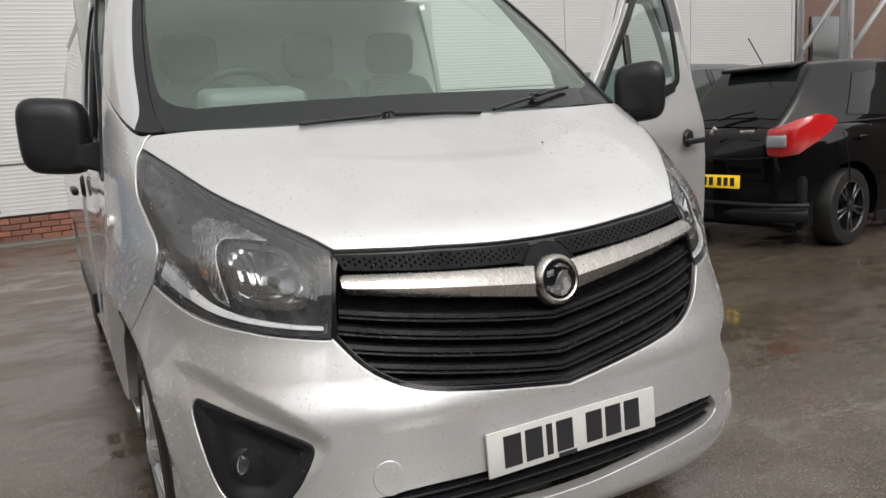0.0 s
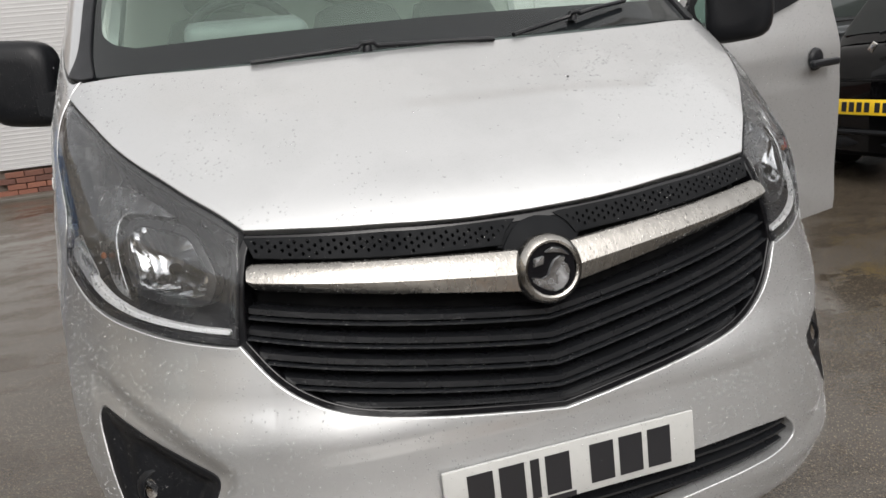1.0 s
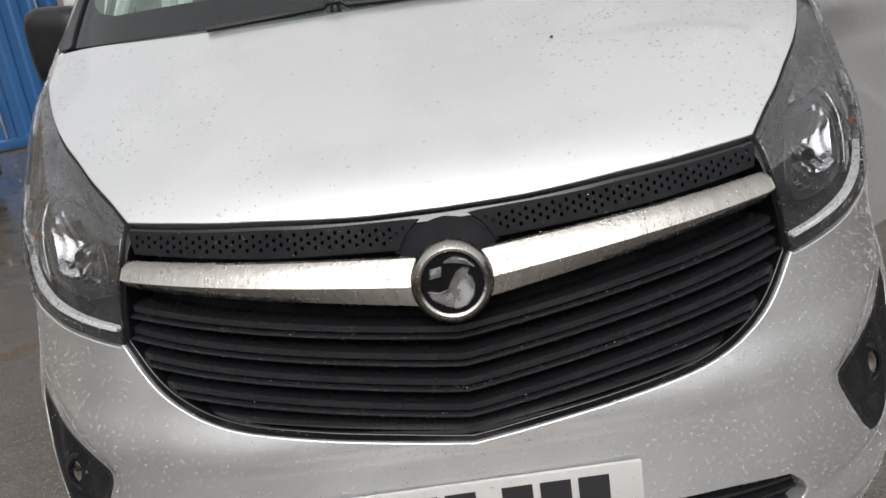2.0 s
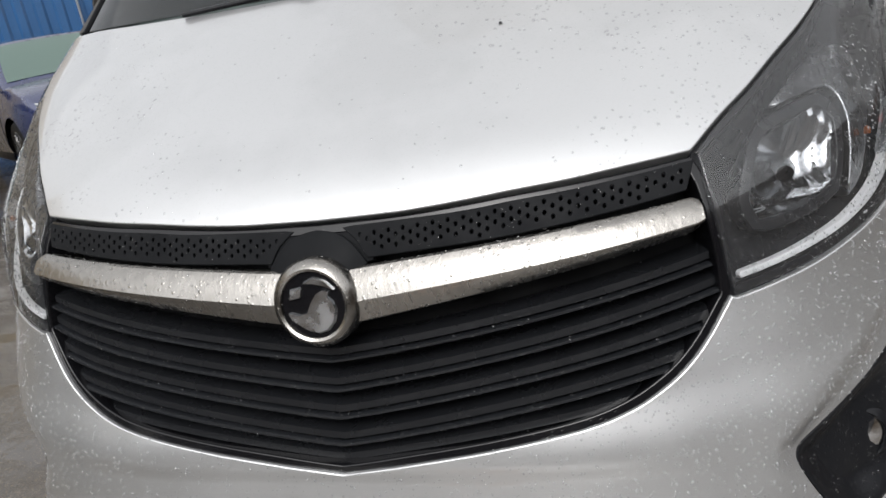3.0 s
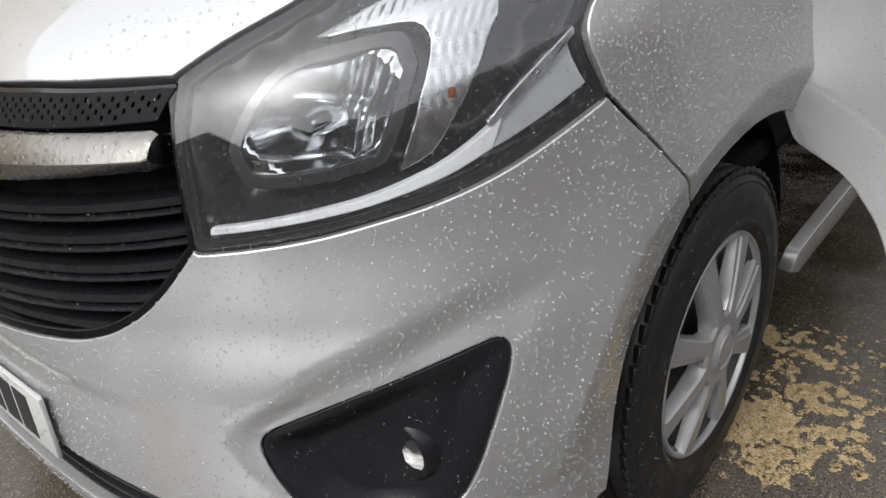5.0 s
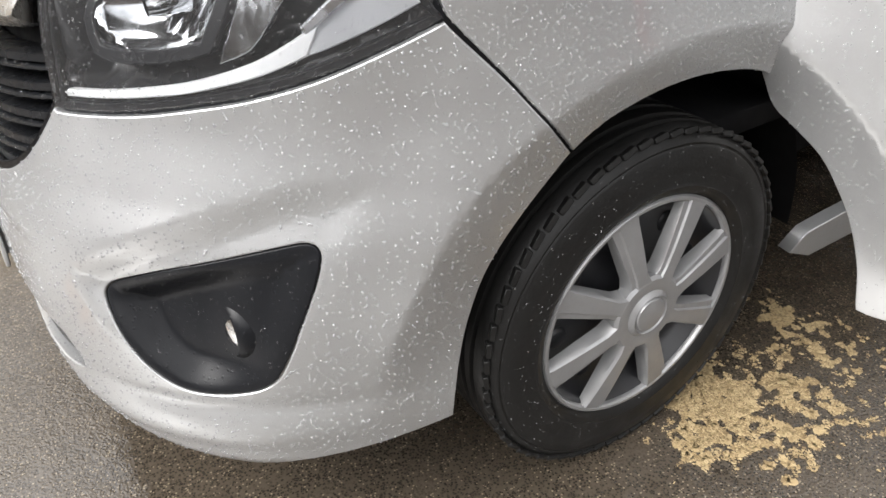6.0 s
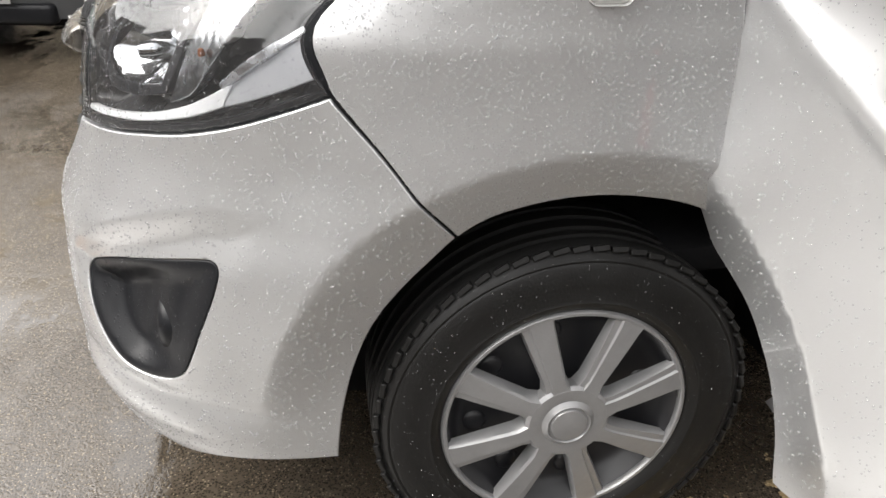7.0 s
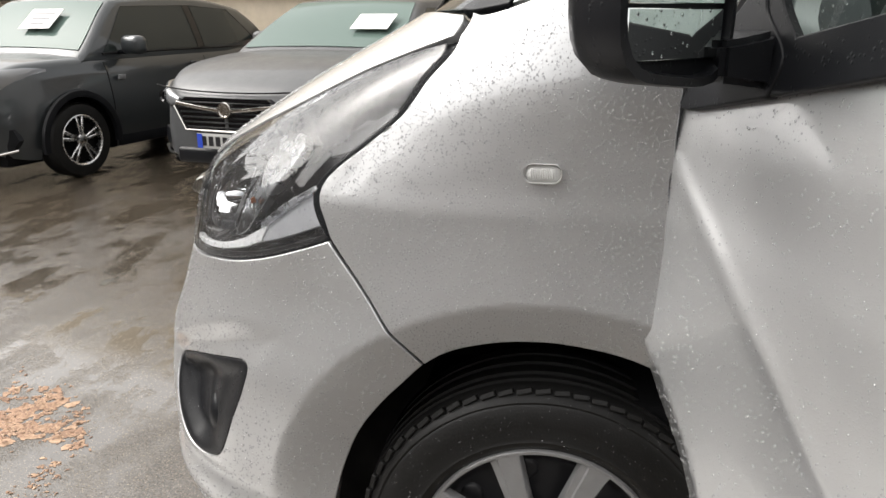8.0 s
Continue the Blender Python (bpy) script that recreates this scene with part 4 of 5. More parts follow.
lathe(bm, [(.185 + .016 * math.cos(t), .016 * math.sin(t)) for t in np.linspace(0, 2 * math.pi, 13)[:-1]], wheel_at, 48, True)
for t in (90, 210, 330):
    box(bm, wheel_at @ pose(0, 0, 0, 0, 0, t) @ pose(.10, 0, -.01), (.15, .045, .018), .006)
lathe(bm, [(0, .03), (.05, .028), (.075, .012), (.08, -.02)], wheel_at @ pose(0, 0, -.02), 32)
part("steering_wheel", bm, BLACK_PLASTIC, van, "black steering wheel")
for x, w in ((-.45, .48), (.10, .42), (.52, .42)):
    bm = bmesh.new()
    rows = []
    for z, hw, y, th in ((.88, .46, 1.86, .14), (1.0, .5, 1.90, .15), (1.2, .5, 1.95, .14), (1.38, .46, 2.0, .12), (1.47, .38, 2.03, .10), (1.50, .20, 2.04, .06)):
        rows.append([(x + w * hw * cx, y + th * cy, z) for cx, cy in ((-1, .1), (-.95, -.6), (-.6, -.9), (0, -.75), (.6, -.9), (.95, -.6), (1, .1), (.7, .6), (-.7, .6))])
    sweep(bm, rows)
    seat = part("seat", bm, SEAT_CLOTH, van, "dark cloth seat")
    part("headrest", box(bmesh.new(), pose(x, 2.05, 1.60, 8, 0, 0), (.25, .11, .20), .05, 4), SEAT_CLOTH, seat)
    part("cushion", box(bmesh.new(), pose(x, 1.68, .82, -4, 0, 0), (w, .5, .16), .05, 4), SEAT_CLOTH, seat)
part("bulkhead", box(bmesh.new(), pose(0, 2.24, 1.25), (1.74, .03, 1.25), .01), CREAM_TRIM, van)
part("cabin_floor", box(bmesh.new(), pose(0, 1.6, .60), (1.7, 1.3, .05), .01), DARK_VOID, van)
part("headlining", box(bmesh.new(), pose(0, 1.95, 1.885), (1.42, .75, .02), .01), CREAM_TRIM, van)

# ---- yard ----
m = Mat("wet_asphalt")
fine = m.noise(140.0, 5, 0.7)
mid = m.noise(6.0, 7, 0.7)
big = m.noise(1.1, 6, 0.65, "Object", (1, 2.2, 1))
stone = m.voronoi(190.0)
col = m.mix(mid, (0.013, 0.0106, 0.008), (0.045, 0.036, 0.027))
col = m.mix(m.ramp(stone.outputs["Distance"], [(0.30, 0.0), (0.65, 0.7)]), col, (0.080, 0.065, 0.048))
col = m.mix(m.ramp(mid, [(0.50, 0.0), (0.72, 0.6)]), col, (0.072, 0.058, 0.043))
sep = m.n.new("ShaderNodeSeparateColor")
m.l.new(stone.outputs["Color"], sep.inputs[0])
col = m.mix(m.math("MULTIPLY", m.math("LESS_THAN", sep.outputs[0], 0.18), m.ramp(stone.outputs["Distance"], [(0.30, 1.0), (0.45, 0.0)])), col, (0.20, 0.165, 0.12))
m.put("Base Color", col)
m.set(Specular_IOR_Level=1.0)
film = m.math("ADD", m.math("MULTIPLY", big, 0.7), m.math("MULTIPLY", mid, 0.3))
m.put("Roughness", m.ramp(film, [(0.42, 0.03), (0.50, 0.06), (0.62, 0.20)]))
dry = m.ramp(film, [(0.44, 0.03), (0.62, 1.0)])
h = m.math("ADD", m.math("MULTIPLY", fine, 0.6), m.math("MULTIPLY", stone.outputs["Distance"], 0.9))
m.bump(m.math("MULTIPLY", h, dry), 0.55, 0.0040)
ASPHALT = m.m

bm = bmesh.new()
bmesh.ops.create_grid(bm, x_segments=60, y_segments=60, size=60.0)
ground = part("ground", bm, ASPHALT)
tagged(ground, "wet dark asphalt yard with puddles", "ground", kind="structure")

m = Mat("white_ribbed_cladding").set(Roughness=0.45)
m.put("Base Color", m.mix(m.noise(0.8, 5, 0.6), (0.27, 0.268, 0.268), (0.34, 0.337, 0.335)))
CLADDING = m.m
m = Mat("red_brick").set(Roughness=0.8)
info = m.n.new("ShaderNodeObjectInfo")
m.put("Base Color", m.mix(info.outputs["Random"], (0.065, 0.026, 0.018), (0.15, 0.056, 0.034)))
m.bump(m.noise(90.0, 5), 0.5, 0.004)
BRICK = m.m
MORTAR = plastic("mortar", (0.13, 0.105, 0.085), 0.9, 0.5, 200.0)

WALL_Y = 9.45
wall = tagged(new("wall_north"), "white ribbed metal cladding wall over a brick plinth", "wall", kind="structure")


def clad(x0, x1, z0, z1):
    """A sheet of cladding with fine level ribs."""
    bm = bmesh.new()
    pitch = .05
    prof = []
    k = z0
    while k < z1 - 1e-6:
        prof += [(k, 0), (k + pitch * .55, 0), (k + pitch * .65, .0022), (min(k + pitch * .9, z1), .0022)]
        k += pitch
    vs = [[bm.verts.new((x, WALL_Y - o, z)) for z, o in prof] for x in (x0, x1)]
    for i in range(len(prof) - 1):
        bm.faces.new((vs[0][i], vs[1][i], vs[1][i + 1], vs[0][i + 1]))
    ob = part("panel", bm, CLADDING, wall, smooth=False)
    return ob


WALL_TOP = 17.0
JOINTS_LEFT = [.37] + [.98 + 1.13 * k for k in range(15)]
JOINTS_RIGHT = [.37] + [1.62 + 1.128 * k for k in range(14)]
SEAMS = (-4.6, -1.65, 1.30, 4.25, 7.25, 10.2, 13.05)
for x0, x1 in zip(SEAMS, SEAMS[1:]):
    js = JOINTS_LEFT if x0 < 4 else JOINTS_RIGHT
    for z0, z1 in zip(js, js[1:]):
        clad(x0 + .045, x1 - .045, z0 + .012, z1 - .012)
    part("seam_cover", box(bmesh.new(), pose(x1, WALL_Y - .004, WALL_TOP / 2 + .2), (.085, .022, WALL_TOP - .4), .004), CLADDING, wall, smooth=False)
part("foot_flashing", box(bmesh.new(), pose(4.2, WALL_Y - .02, .365), (17.7, .07, .03), .004), CLADDING, wall, smooth=False)
part("backing", box(bmesh.new(), pose(4.2, WALL_Y + .12, WALL_TOP / 2), (17.7, .2, WALL_TOP), .01), MORTAR, wall)
brick_mesh = box(bmesh.new(), Matrix(), (.215, .1, .065), .004, 1)
bme = bpy.data.meshes.new("brick")
brick_mesh.to_mesh(bme)
brick_mesh.free()
bme.materials.append(BRICK)
for r in range(4):
    for k in range(26):
        x = -3.1 + k * .225 + (r % 2) * .1125
        ob = new("brick", bme)
        ob.parent = wall
        ob.location = (x, WALL_Y - .055 + random.uniform(-.002, .002), .06 + r * .075)
kerb = part("wall_kerb", box(bmesh.new(), pose(4.2, WALL_Y - .22, .012), (17.7, .30, .05), .012), plastic("dark_wet_concrete", (0.07, 0.062, 0.052), 0.5, 0.5, 90.0))
tagged(kerb, "low concrete kerb at the wall's foot", "kerb", kind="structure")

# a steel-framed brick building beside the clad wall
brickwall = plastic("far_brick", (0.085, 0.048, 0.036), 0.85, 0.5, 60.0)
GALV = metal("galvanised_steel", (0.42, 0.43, 0.44), 0.4)
DARK_GLASS = Mat("dark_window").set(Base_Color=(0.015, 0.018, 0.02), Roughness=0.06, Coat_Weight=0.5).m
side = tagged(new("wall_east"), "brick building with dark windows behind a steel frame", "building", kind="structure")
part("brick_face", box(bmesh.new(), pose(21.2, 12.2, 2.4), (16.0, .3, 4.8), .02), brickwall, side)
part("upper_cladding", box(bmesh.new(), pose(21.2, 12.2, 10.9), (16.0, .34, 12.2), .02), CLADDING, side)
for x in (13.35, 15.0, 16.7, 18.6):
    part("column", box(bmesh.new(), pose(x, 9.6, 3.0), (.22, .22, 6.0), .02), GALV, side)
for x0, x1 in ((13.5, 14.9), (15.1, 16.6)):
    part("brace", box(bmesh.new(), look((x0, 9.6, 2.0), (x1, 9.6, 3.4)) @ pose(0, 0, -.97), (.09, .09, 2.1), .01), GALV, side)
for x in (14.2, 15.9, 17.7):
    part("window", box(bmesh.new(), pose(x, 12.02, 2.3), (1.35, .06, 1.6), .01), DARK_GLASS, side)
part("downpipe", lathe(bmesh.new(), [(0.0, 6.0), (.06, 6.0), (.06, 0.0)], pose(15.35, 9.75, 0), 16), DARK_VOID, side)

# cream wall beyond the grey cars
CREAM = plastic("cream_plaster", (0.52, 0.45, 0.35), 0.85, 0.4, 120.0)
west = tagged(new("wall_west"), "cream plastered wall with pipes along its top", "wall", kind="structure")
WEST = pose(-10.6, -5.2, 0, 0, 0, -20)
part("plaster_face", box(bmesh.new(), WEST @ pose(0, 0, 2.8), (.3, 15, 5.6), .02), CREAM, west)
for z in (1.66, 1.78):
    part("pipe", tube(bmesh.new(), [WEST @ Vector((.24, y, z + .015 * math.sin(y * 1.7))) for y in np.linspace(-7, 7, 40)], .045, 10), DARK_VOID, west)

# blue shipping container
BLUE_STEEL = paint("blue_container_paint", (0.012, 0.075, 0.20), 0.0, 0.4, 0.0, 0.0)
container = thing("shipping_container", pose(-8.2, 11.3, 0, 0, 0, 38), "blue corrugated steel shipping container", "container")
bm = bmesh.new()
prof = []
x = -3.0
while x < 3.0:
    prof += [(x, 0), (x + .09, 0), (x + .13, .036), (x + .22, .036), (x + .26, 0)]
    x += .28
vs = [[bm.verts.new((px, -1.22 - o, z)) for px, o in prof] for z in (.16, 2.45)]
for i in range(len(prof) - 1):
    bm.faces.new((vs[0][i], vs[0][i + 1], vs[1][i + 1], vs[1][i]))
part("corrugated_side", bm, BLUE_STEEL, container, smooth=False)
part("inner_box", box(bmesh.new(), pose(0, 0, 1.3), (6.0, 2.38, 2.4), .02), BLUE_STEEL, container)
for z in (.10, 2.52):
    part("rail", box(bmesh.new(), pose(0, -1.22, z), (6.1, .12, .16), .01), BLUE_STEEL, container)
for x in (-.6, .35, 1.0, 1.95):
    bar = part("lock_bar", lathe(bmesh.new(), [(0.0, 2.4), (.018, 2.4), (.018, .2), (0, .2)], pose(x, -1.30, 0), 12), GALV, container)
part("door_plate", box(bmesh.new(), pose(.68, -1.27, 1.12), (.20, .01, .085), .003), PLATE_WHITE, container)

# plain buildings that close the yard; those behind the camera are unseen light blockers
YARD_WALL = plastic("grey_brown_brick", (0.13, 0.105, 0.085), 0.85, 0.5, 40.0)
for name, x, y, sx, sy, h, lab in (("wall_far_east", 17.0, -5.0, .4, 26.0, 6.6, "unseen long brick wall added to block low sky light"),
                                   ("wall_far_west", -19.0, 3.0, .4, 38.0, 8.5, "tall cream plastered building at the yard's far edge"), ("wall_far_north", -12.0, 20.0, 16.0, .4, 10.0, "tall brick building beyond the container")):
    ob = part(name, box(bmesh.new(), pose(x, y, h / 2), (sx, sy, h), .02), CREAM if name == "wall_far_west" else YARD_WALL)
    tagged(ob, lab, "wall", kind="structure")
# Unseen blocks with an uneven skyline, added to shape low light and reflections.
south = tagged(new("wall_south"), "unseen row of gabled brick blocks added to shape light and reflections", "wall", kind="structure")
for x0, x1, h, ridge in ((-20, -11.5, 5.2, 1.6), (-11.5, -5.0, 6.4, 0.0), (-5.0, 1.5, 4.6, 2.4), (1.5, 8.0, 5.6, 1.9), (8.0, 13.0, 7.2, 0.0), (13.0, 24.0, 4.8, 2.2)):
    outline = [(x0, 0), (x1, 0), (x1, h), ((x0 + x1) / 2, h + ridge), (x0, h)] if ridge else [(x0, 0), (x1, 0), (x1, h), (x0, h)]
    part("gable", sweep(bmesh.new(), [[(x, y, z) for x, z in outline] for y in (-16.2, -15.8)]), YARD_WALL, south, smooth=False)

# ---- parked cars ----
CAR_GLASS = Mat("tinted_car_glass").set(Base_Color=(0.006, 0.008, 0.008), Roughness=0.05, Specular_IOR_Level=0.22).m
# Screens pale, side windows darker: sky reflection and shade put into the base colour.
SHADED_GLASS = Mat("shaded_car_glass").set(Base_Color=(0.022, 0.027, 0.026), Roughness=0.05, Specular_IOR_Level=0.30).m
SKYLIT_GLASS = Mat("skylit_car_glass").set(Base_Color=(0.10, 0.14, 0.125), Roughness=0.05, Specular_IOR_Level=0.14).m
RED_LAMP = Mat("red_lamp").set(Base_Color=(0.34, 0.008, 0.010), Roughness=0.12, Coat_Weight=1.0).m
CLEAR_LAMP = Mat("clear_lamp").set(Base_Color=(0.30, 0.31, 0.32), Roughness=0.15, Metallic=0.4, Coat_Weight=1.0).m
ALLOY = metal("alloy", (0.62, 0.62, 0.62), 0.25)
BLACK_ALLOY = plastic("black_alloy", (0.012, 0.012, 0.013), 0.25, 0.05)
PAPER = plastic("paper", (0.80, 0.78, 0.76), 0.8, 0.1)


def car(name, at, label, colour, L, W, H, nose, hood, cowl, top, back, tail, wheelbase, front_axle, r, rim, clear=.20, glasses=None, spokes=5, rear_up=0.0, pinch=0.0, mirror_back=.42, tail_drop=.045, quarter=0.0, lean=0.0, blunt=9.0):
    """A saloon or hatchback. Local y runs forwards, its origin lies on the ground under the middle. hood: heights at nose and cowl; cowl, top, back, tail: where the screen
    starts, the roof starts, the roof ends and the rear glass ends."""
    it = thing(name, at, label, "car", "parked cars")
    glass_f = glasses or CAR_GLASS
    half = W / 2
    axles = (front_axle, front_axle - wheelbase)
    ra = r + .055
    yk = np.array([-L / 2, -L / 2 + .10, -L / 2 + .35, tail, cowl, (cowl + L / 2) / 2, L / 2 - .18, L / 2])
    zk = np.array([.62 + rear_up, .80 + rear_up, hood[1] + .02, hood[1] + .03, hood[1], (hood[0] + hood[1]) / 2 + .04, hood[0], nose])

    def width(y):
        return half * np.maximum(1 - np.abs(2 * y / L) ** np.where(np.asarray(y) > 0, blunt, 9.0), 0) ** (1 / 3.2) * (1 - .55 * pinch * step(-y, L / 2 - .75, L / 2))

    def top_of(y):
        return curve_at(yk, zk, y)

    def foot(y):
        z = clear + .10 * step(np.abs(y), L / 2 - .45, L / 2)
        for ya in axles:
            d = ra * ra - (y - ya) ** 2
            z = np.where(d > 0, np.maximum(z, r + np.sqrt(np.maximum(d, 0))), z)
        return z

    def side_x(y, z):
        k = np.clip((z - clear) / (top_of(y) - clear + 1e-6), 0, 1)
        return width(y) * (0.955 + 0.045 * np.sin(np.pi * np.minimum(k * 1.25, 1)) - 0.06 * step(k, .80, 1.0))

    ys = sorted(set([float(v) for v in np.linspace(-L / 2, L / 2, 70)] + [ya + ra * c for ya in axles for c in (-1, -.995, -.97, -.9, .9, .97, .995, 1)]))
    rows = []
    for y in ys:
        y = np.array(y)
        zb, zt = float(foot(y)), float(top_of(y))
        zb = min(zb, zt - .05)
        pts = []
        for k in np.linspace(0, 1, 12):
            z = zb + (zt - .03 - zb) * k
            pts.append((float(side_x(y, np.array(z))), z))
        w = pts[-1][0]
        pts += [(w * .97, zt - .008), (w * .90, zt + .004), (w * .6, zt + .022), (w * .3, zt + .03)]
        ring = [(x, float(y), z) for x, z in pts] + [(0, float(y), zt + .032)] + [(-x, float(y), z) for x, z in pts[::-1]]
        rows.append(ring)
    part("body", sweep(bmesh.new(), rows, False), colour, it)
    part("floor_pan", box(bmesh.new(), pose(0, 0, .39), (W * .80, L * .9, .46), .05), DARK_VOID, it)

    # roof and glass
    gk = np.array([tail - .02, back - .02, (back + top) / 2, top, cowl + .02])
    gz = np.array([hood[1] + .02, H - tail_drop, H, H - .03, hood[1] + .01])

    def roof(y):
        y = np.asarray(y, float)
        up = np.interp(y, gk, gz)
        arch = curve_at(gk, gz, y)
        return np.where((y > gk[1]) & (y < gk[3]), arch, np.maximum(up, arch * .35 + up * .65))

    def green_x(y, z):
        base = hood[1]
        return width(y * .96) * (.905 - (.24 + lean * step(-y, .45, 1.25)) * np.clip((z - base) / (H - base), 0, 1) ** 1.25) * (1 - pinch * step(-y, .75, L / 2 - .15))

    rows = []
    for y in np.linspace(tail - .02, cowl + .02, 44):
        zt = float(roof(y))
        base = hood[1] - .03
        pts = [(float(green_x(y, base + (zt - .05 - base) * k)), base + (zt - .05 - base) * k) for k in np.linspace(0, 1, 8)]
        w = pts[-1][0]
        pts += [(w * .975, zt - .028), (w * .92, zt - .010), (w * .6, zt + .006)]
        rows.append([(x, float(y), z) for x, z in pts] + [(0, float(y), zt + .012)] + [(-x, float(y), z) for x, z in pts[::-1]])
    part("roof", sweep(bmesh.new(), rows, False), colour, it)

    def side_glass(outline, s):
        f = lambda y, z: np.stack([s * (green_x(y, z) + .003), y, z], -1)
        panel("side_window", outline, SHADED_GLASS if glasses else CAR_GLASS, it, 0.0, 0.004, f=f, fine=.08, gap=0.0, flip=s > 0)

    zb = hood[1] + .035
    pillar = (cowl + tail) / 2 + .02

    def y_at(z, front):
        return (cowl + .02 - (z - gz[4]) / (gz[3] - gz[4]) * (cowl + .02 - top)) if front else (tail - .02 + (z - gz[0]) / (gz[1] - gz[0]) * (back - tail))

    for s in (1, -1):
        hi = H - .105
        side_glass(loop([(y_at(zb, True) - .22, zb), (y_at(hi, True) - .16, hi)], [(y_at(hi, True) - .16, hi), (pillar + .05, hi + .015)], [(pillar + .05, hi + .015), (pillar + .05, zb)], [(pillar + .05, zb), (y_at(zb, True) - .22, zb)], gap=.05), s)
        side_glass(loop([(pillar - .05, zb), (pillar - .05, hi + .015)], [(pillar - .05, hi + .015), (y_at(hi, False) + .20 + quarter, hi - .02)], [(y_at(hi, False) + .20 + quarter, hi - .02), (y_at(zb + .1, False) + .28 + quarter, zb + .05)], [(y_at(zb + .1, False) + .28 + quarter, zb + .05), (pillar - .05, zb)], gap=.05), s)
        f = lambda y, z: np.stack([s * (green_x(y, z) + .0045), y, z], -1)
        bar = loop([(pillar - .05, zb), (pillar - .05, hi + .015)], [(pillar - .05, hi + .015), (pillar + .05, hi + .015)], [(pillar + .05, hi + .015), (pillar + .05, zb)], [(pillar + .05, zb), (pillar - .05, zb)], gap=.05)
        panel("door_pillar", bar, GLOSS_BLACK, it, 0.0, 0.004, f=f, fine=.08, gap=0.0, flip=s > 0)
        part("window_strip", tube(bmesh.new(), [(s * (float(green_x(y, zb - .012)) + .004), y, zb - .012) for y in np.linspace(y_at(zb, True) - .20, y_at(zb, False) + .26 + quarter, 16)], .008, 6), BLACK_PLASTIC, it)
        # mirror, handles, lamps
        m = part("mirror", box(bmesh.new(), pose(s * (half + .075), cowl - mirror_back, hood[1] + .09, 0, 0, 8 * s), (.23, .14, .16), .055, 4), colour, it)
        part("mirror_arm", box(bmesh.new(), pose(s * (half - .04), cowl - mirror_back, hood[1] + .03), (.10, .06, .04), .015), BLACK_PLASTIC, it)
        for yy in (pillar + .18, pillar - .78):
            part("door_handle", box(bmesh.new(), pose(s * (half - .018), yy, hood[1] - .10), (.03, .17, .026), .01, 3), colour, it)
        part("sill_trim", box(bmesh.new(), pose(s * (half - .035), (axles[0] + axles[1]) / 2, clear + .05), (.03, wheelbase - 2.5 * r, .10), .012), BLACK_PLASTIC, it)
        for yy in (pillar, cowl - .20, pillar - .98):
            line = [(s * (float(side_x(np.array(yy), np.array(z))) + .0005), yy, z) for z in np.linspace(clear + .16, hood[1] - .05, 8)]
            part("door_gap", tube(bmesh.new(), line, .004, 6), DARK_VOID, it)
        for ya in axles:
            base = pose(s * (half - .03), ya, r, 0, 90 * s, 0)
            w = part("wheel", lathe(bmesh.new(), [(r * .64, -.18), (r * .93, -.19), (r * .995, -.17), (r, -.10), (r * .995, -.03), (r * .95, -.006), (r * .80, .004), (r * .69, .0), (r * .64, -.02)], base, 56), RUBBER, it)
            bm = bmesh.new()
            lathe(bm, [(r * .69, -.004), (r * .665, .0), (r * .63, -.008), (r * .62, -.06)], base, 48)
            lathe(bm, [(0, .0), (r * .13, -.002), (r * .17, -.012), (r * .17, -.05)], base, 32)
            for k in range(spokes * 2):
                t = 360 / spokes * (k // 2) + (9 if k % 2 else -9)
                box(bm, base @ pose(0, 0, 0, 0, 0, t) @ pose(r * .38, 0, -.018), (r * .54, r * .085, .028), .006, 1)
            part("rim", bm, rim, w)
            part("brake", lathe(bmesh.new(), [(0, -.07), (r * .62, -.07), (r * .62, -.10)], base, 32), DARK_VOID, w)
    # screens

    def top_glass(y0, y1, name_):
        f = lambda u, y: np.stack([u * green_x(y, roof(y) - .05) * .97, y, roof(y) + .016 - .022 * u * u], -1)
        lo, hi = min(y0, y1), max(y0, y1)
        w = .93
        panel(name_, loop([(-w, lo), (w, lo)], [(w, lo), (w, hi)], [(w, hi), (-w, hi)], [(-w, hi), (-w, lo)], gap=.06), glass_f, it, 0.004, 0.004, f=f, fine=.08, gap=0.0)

    top_glass(top + .06, cowl - .04, "windscreen")
    top_glass(tail + .05, back - .06, "rear_window")
    return it


def plate_on(it, m, mat, label):
    p = part("number_plate", box(bmesh.new(), m, (.52, .008, .111), .003), mat, it, label)
    for k in range(7):
        part("plate_bar", box(bmesh.new(), m @ pose(-.20 + k * .062 + (.02 if k > 3 else 0), -.005, 0), (.040, .003, .07), 0), INK, p, smooth=False)


BLACK_PAINT = paint("black_car_paint", (0.002, 0.002, 0.0023), 0.0, 0.2, 0.0, 0.0, 0.4, 0.28, 0.05)
GREY_PAINT = paint("dark_grey_car_paint", (0.034, 0.039, 0.042), 0.4, 0.36, 0.05, 170.0, 0.4, 0.5)
MID_GREY = paint("mid_grey_car_paint", (0.070, 0.072, 0.075), 0.15, 0.5, 0.05, 170.0, 0.4, 0.25, 0.3)
BLUE_PAINT = paint("blue_car_paint", (0.012, 0.020, 0.075), 0.3, 0.28, 0.0, 170.0, 0.4)
WHITE_PAINT = paint("white_car_paint", (0.72, 0.73, 0.74), 0.0, 0.3, 0.0, 170.0, 0.4)


def heading(x, y, dx, dy):
    return pose(x, y, 0, 0, 0, math.degrees(math.atan2(-dx, dy)))


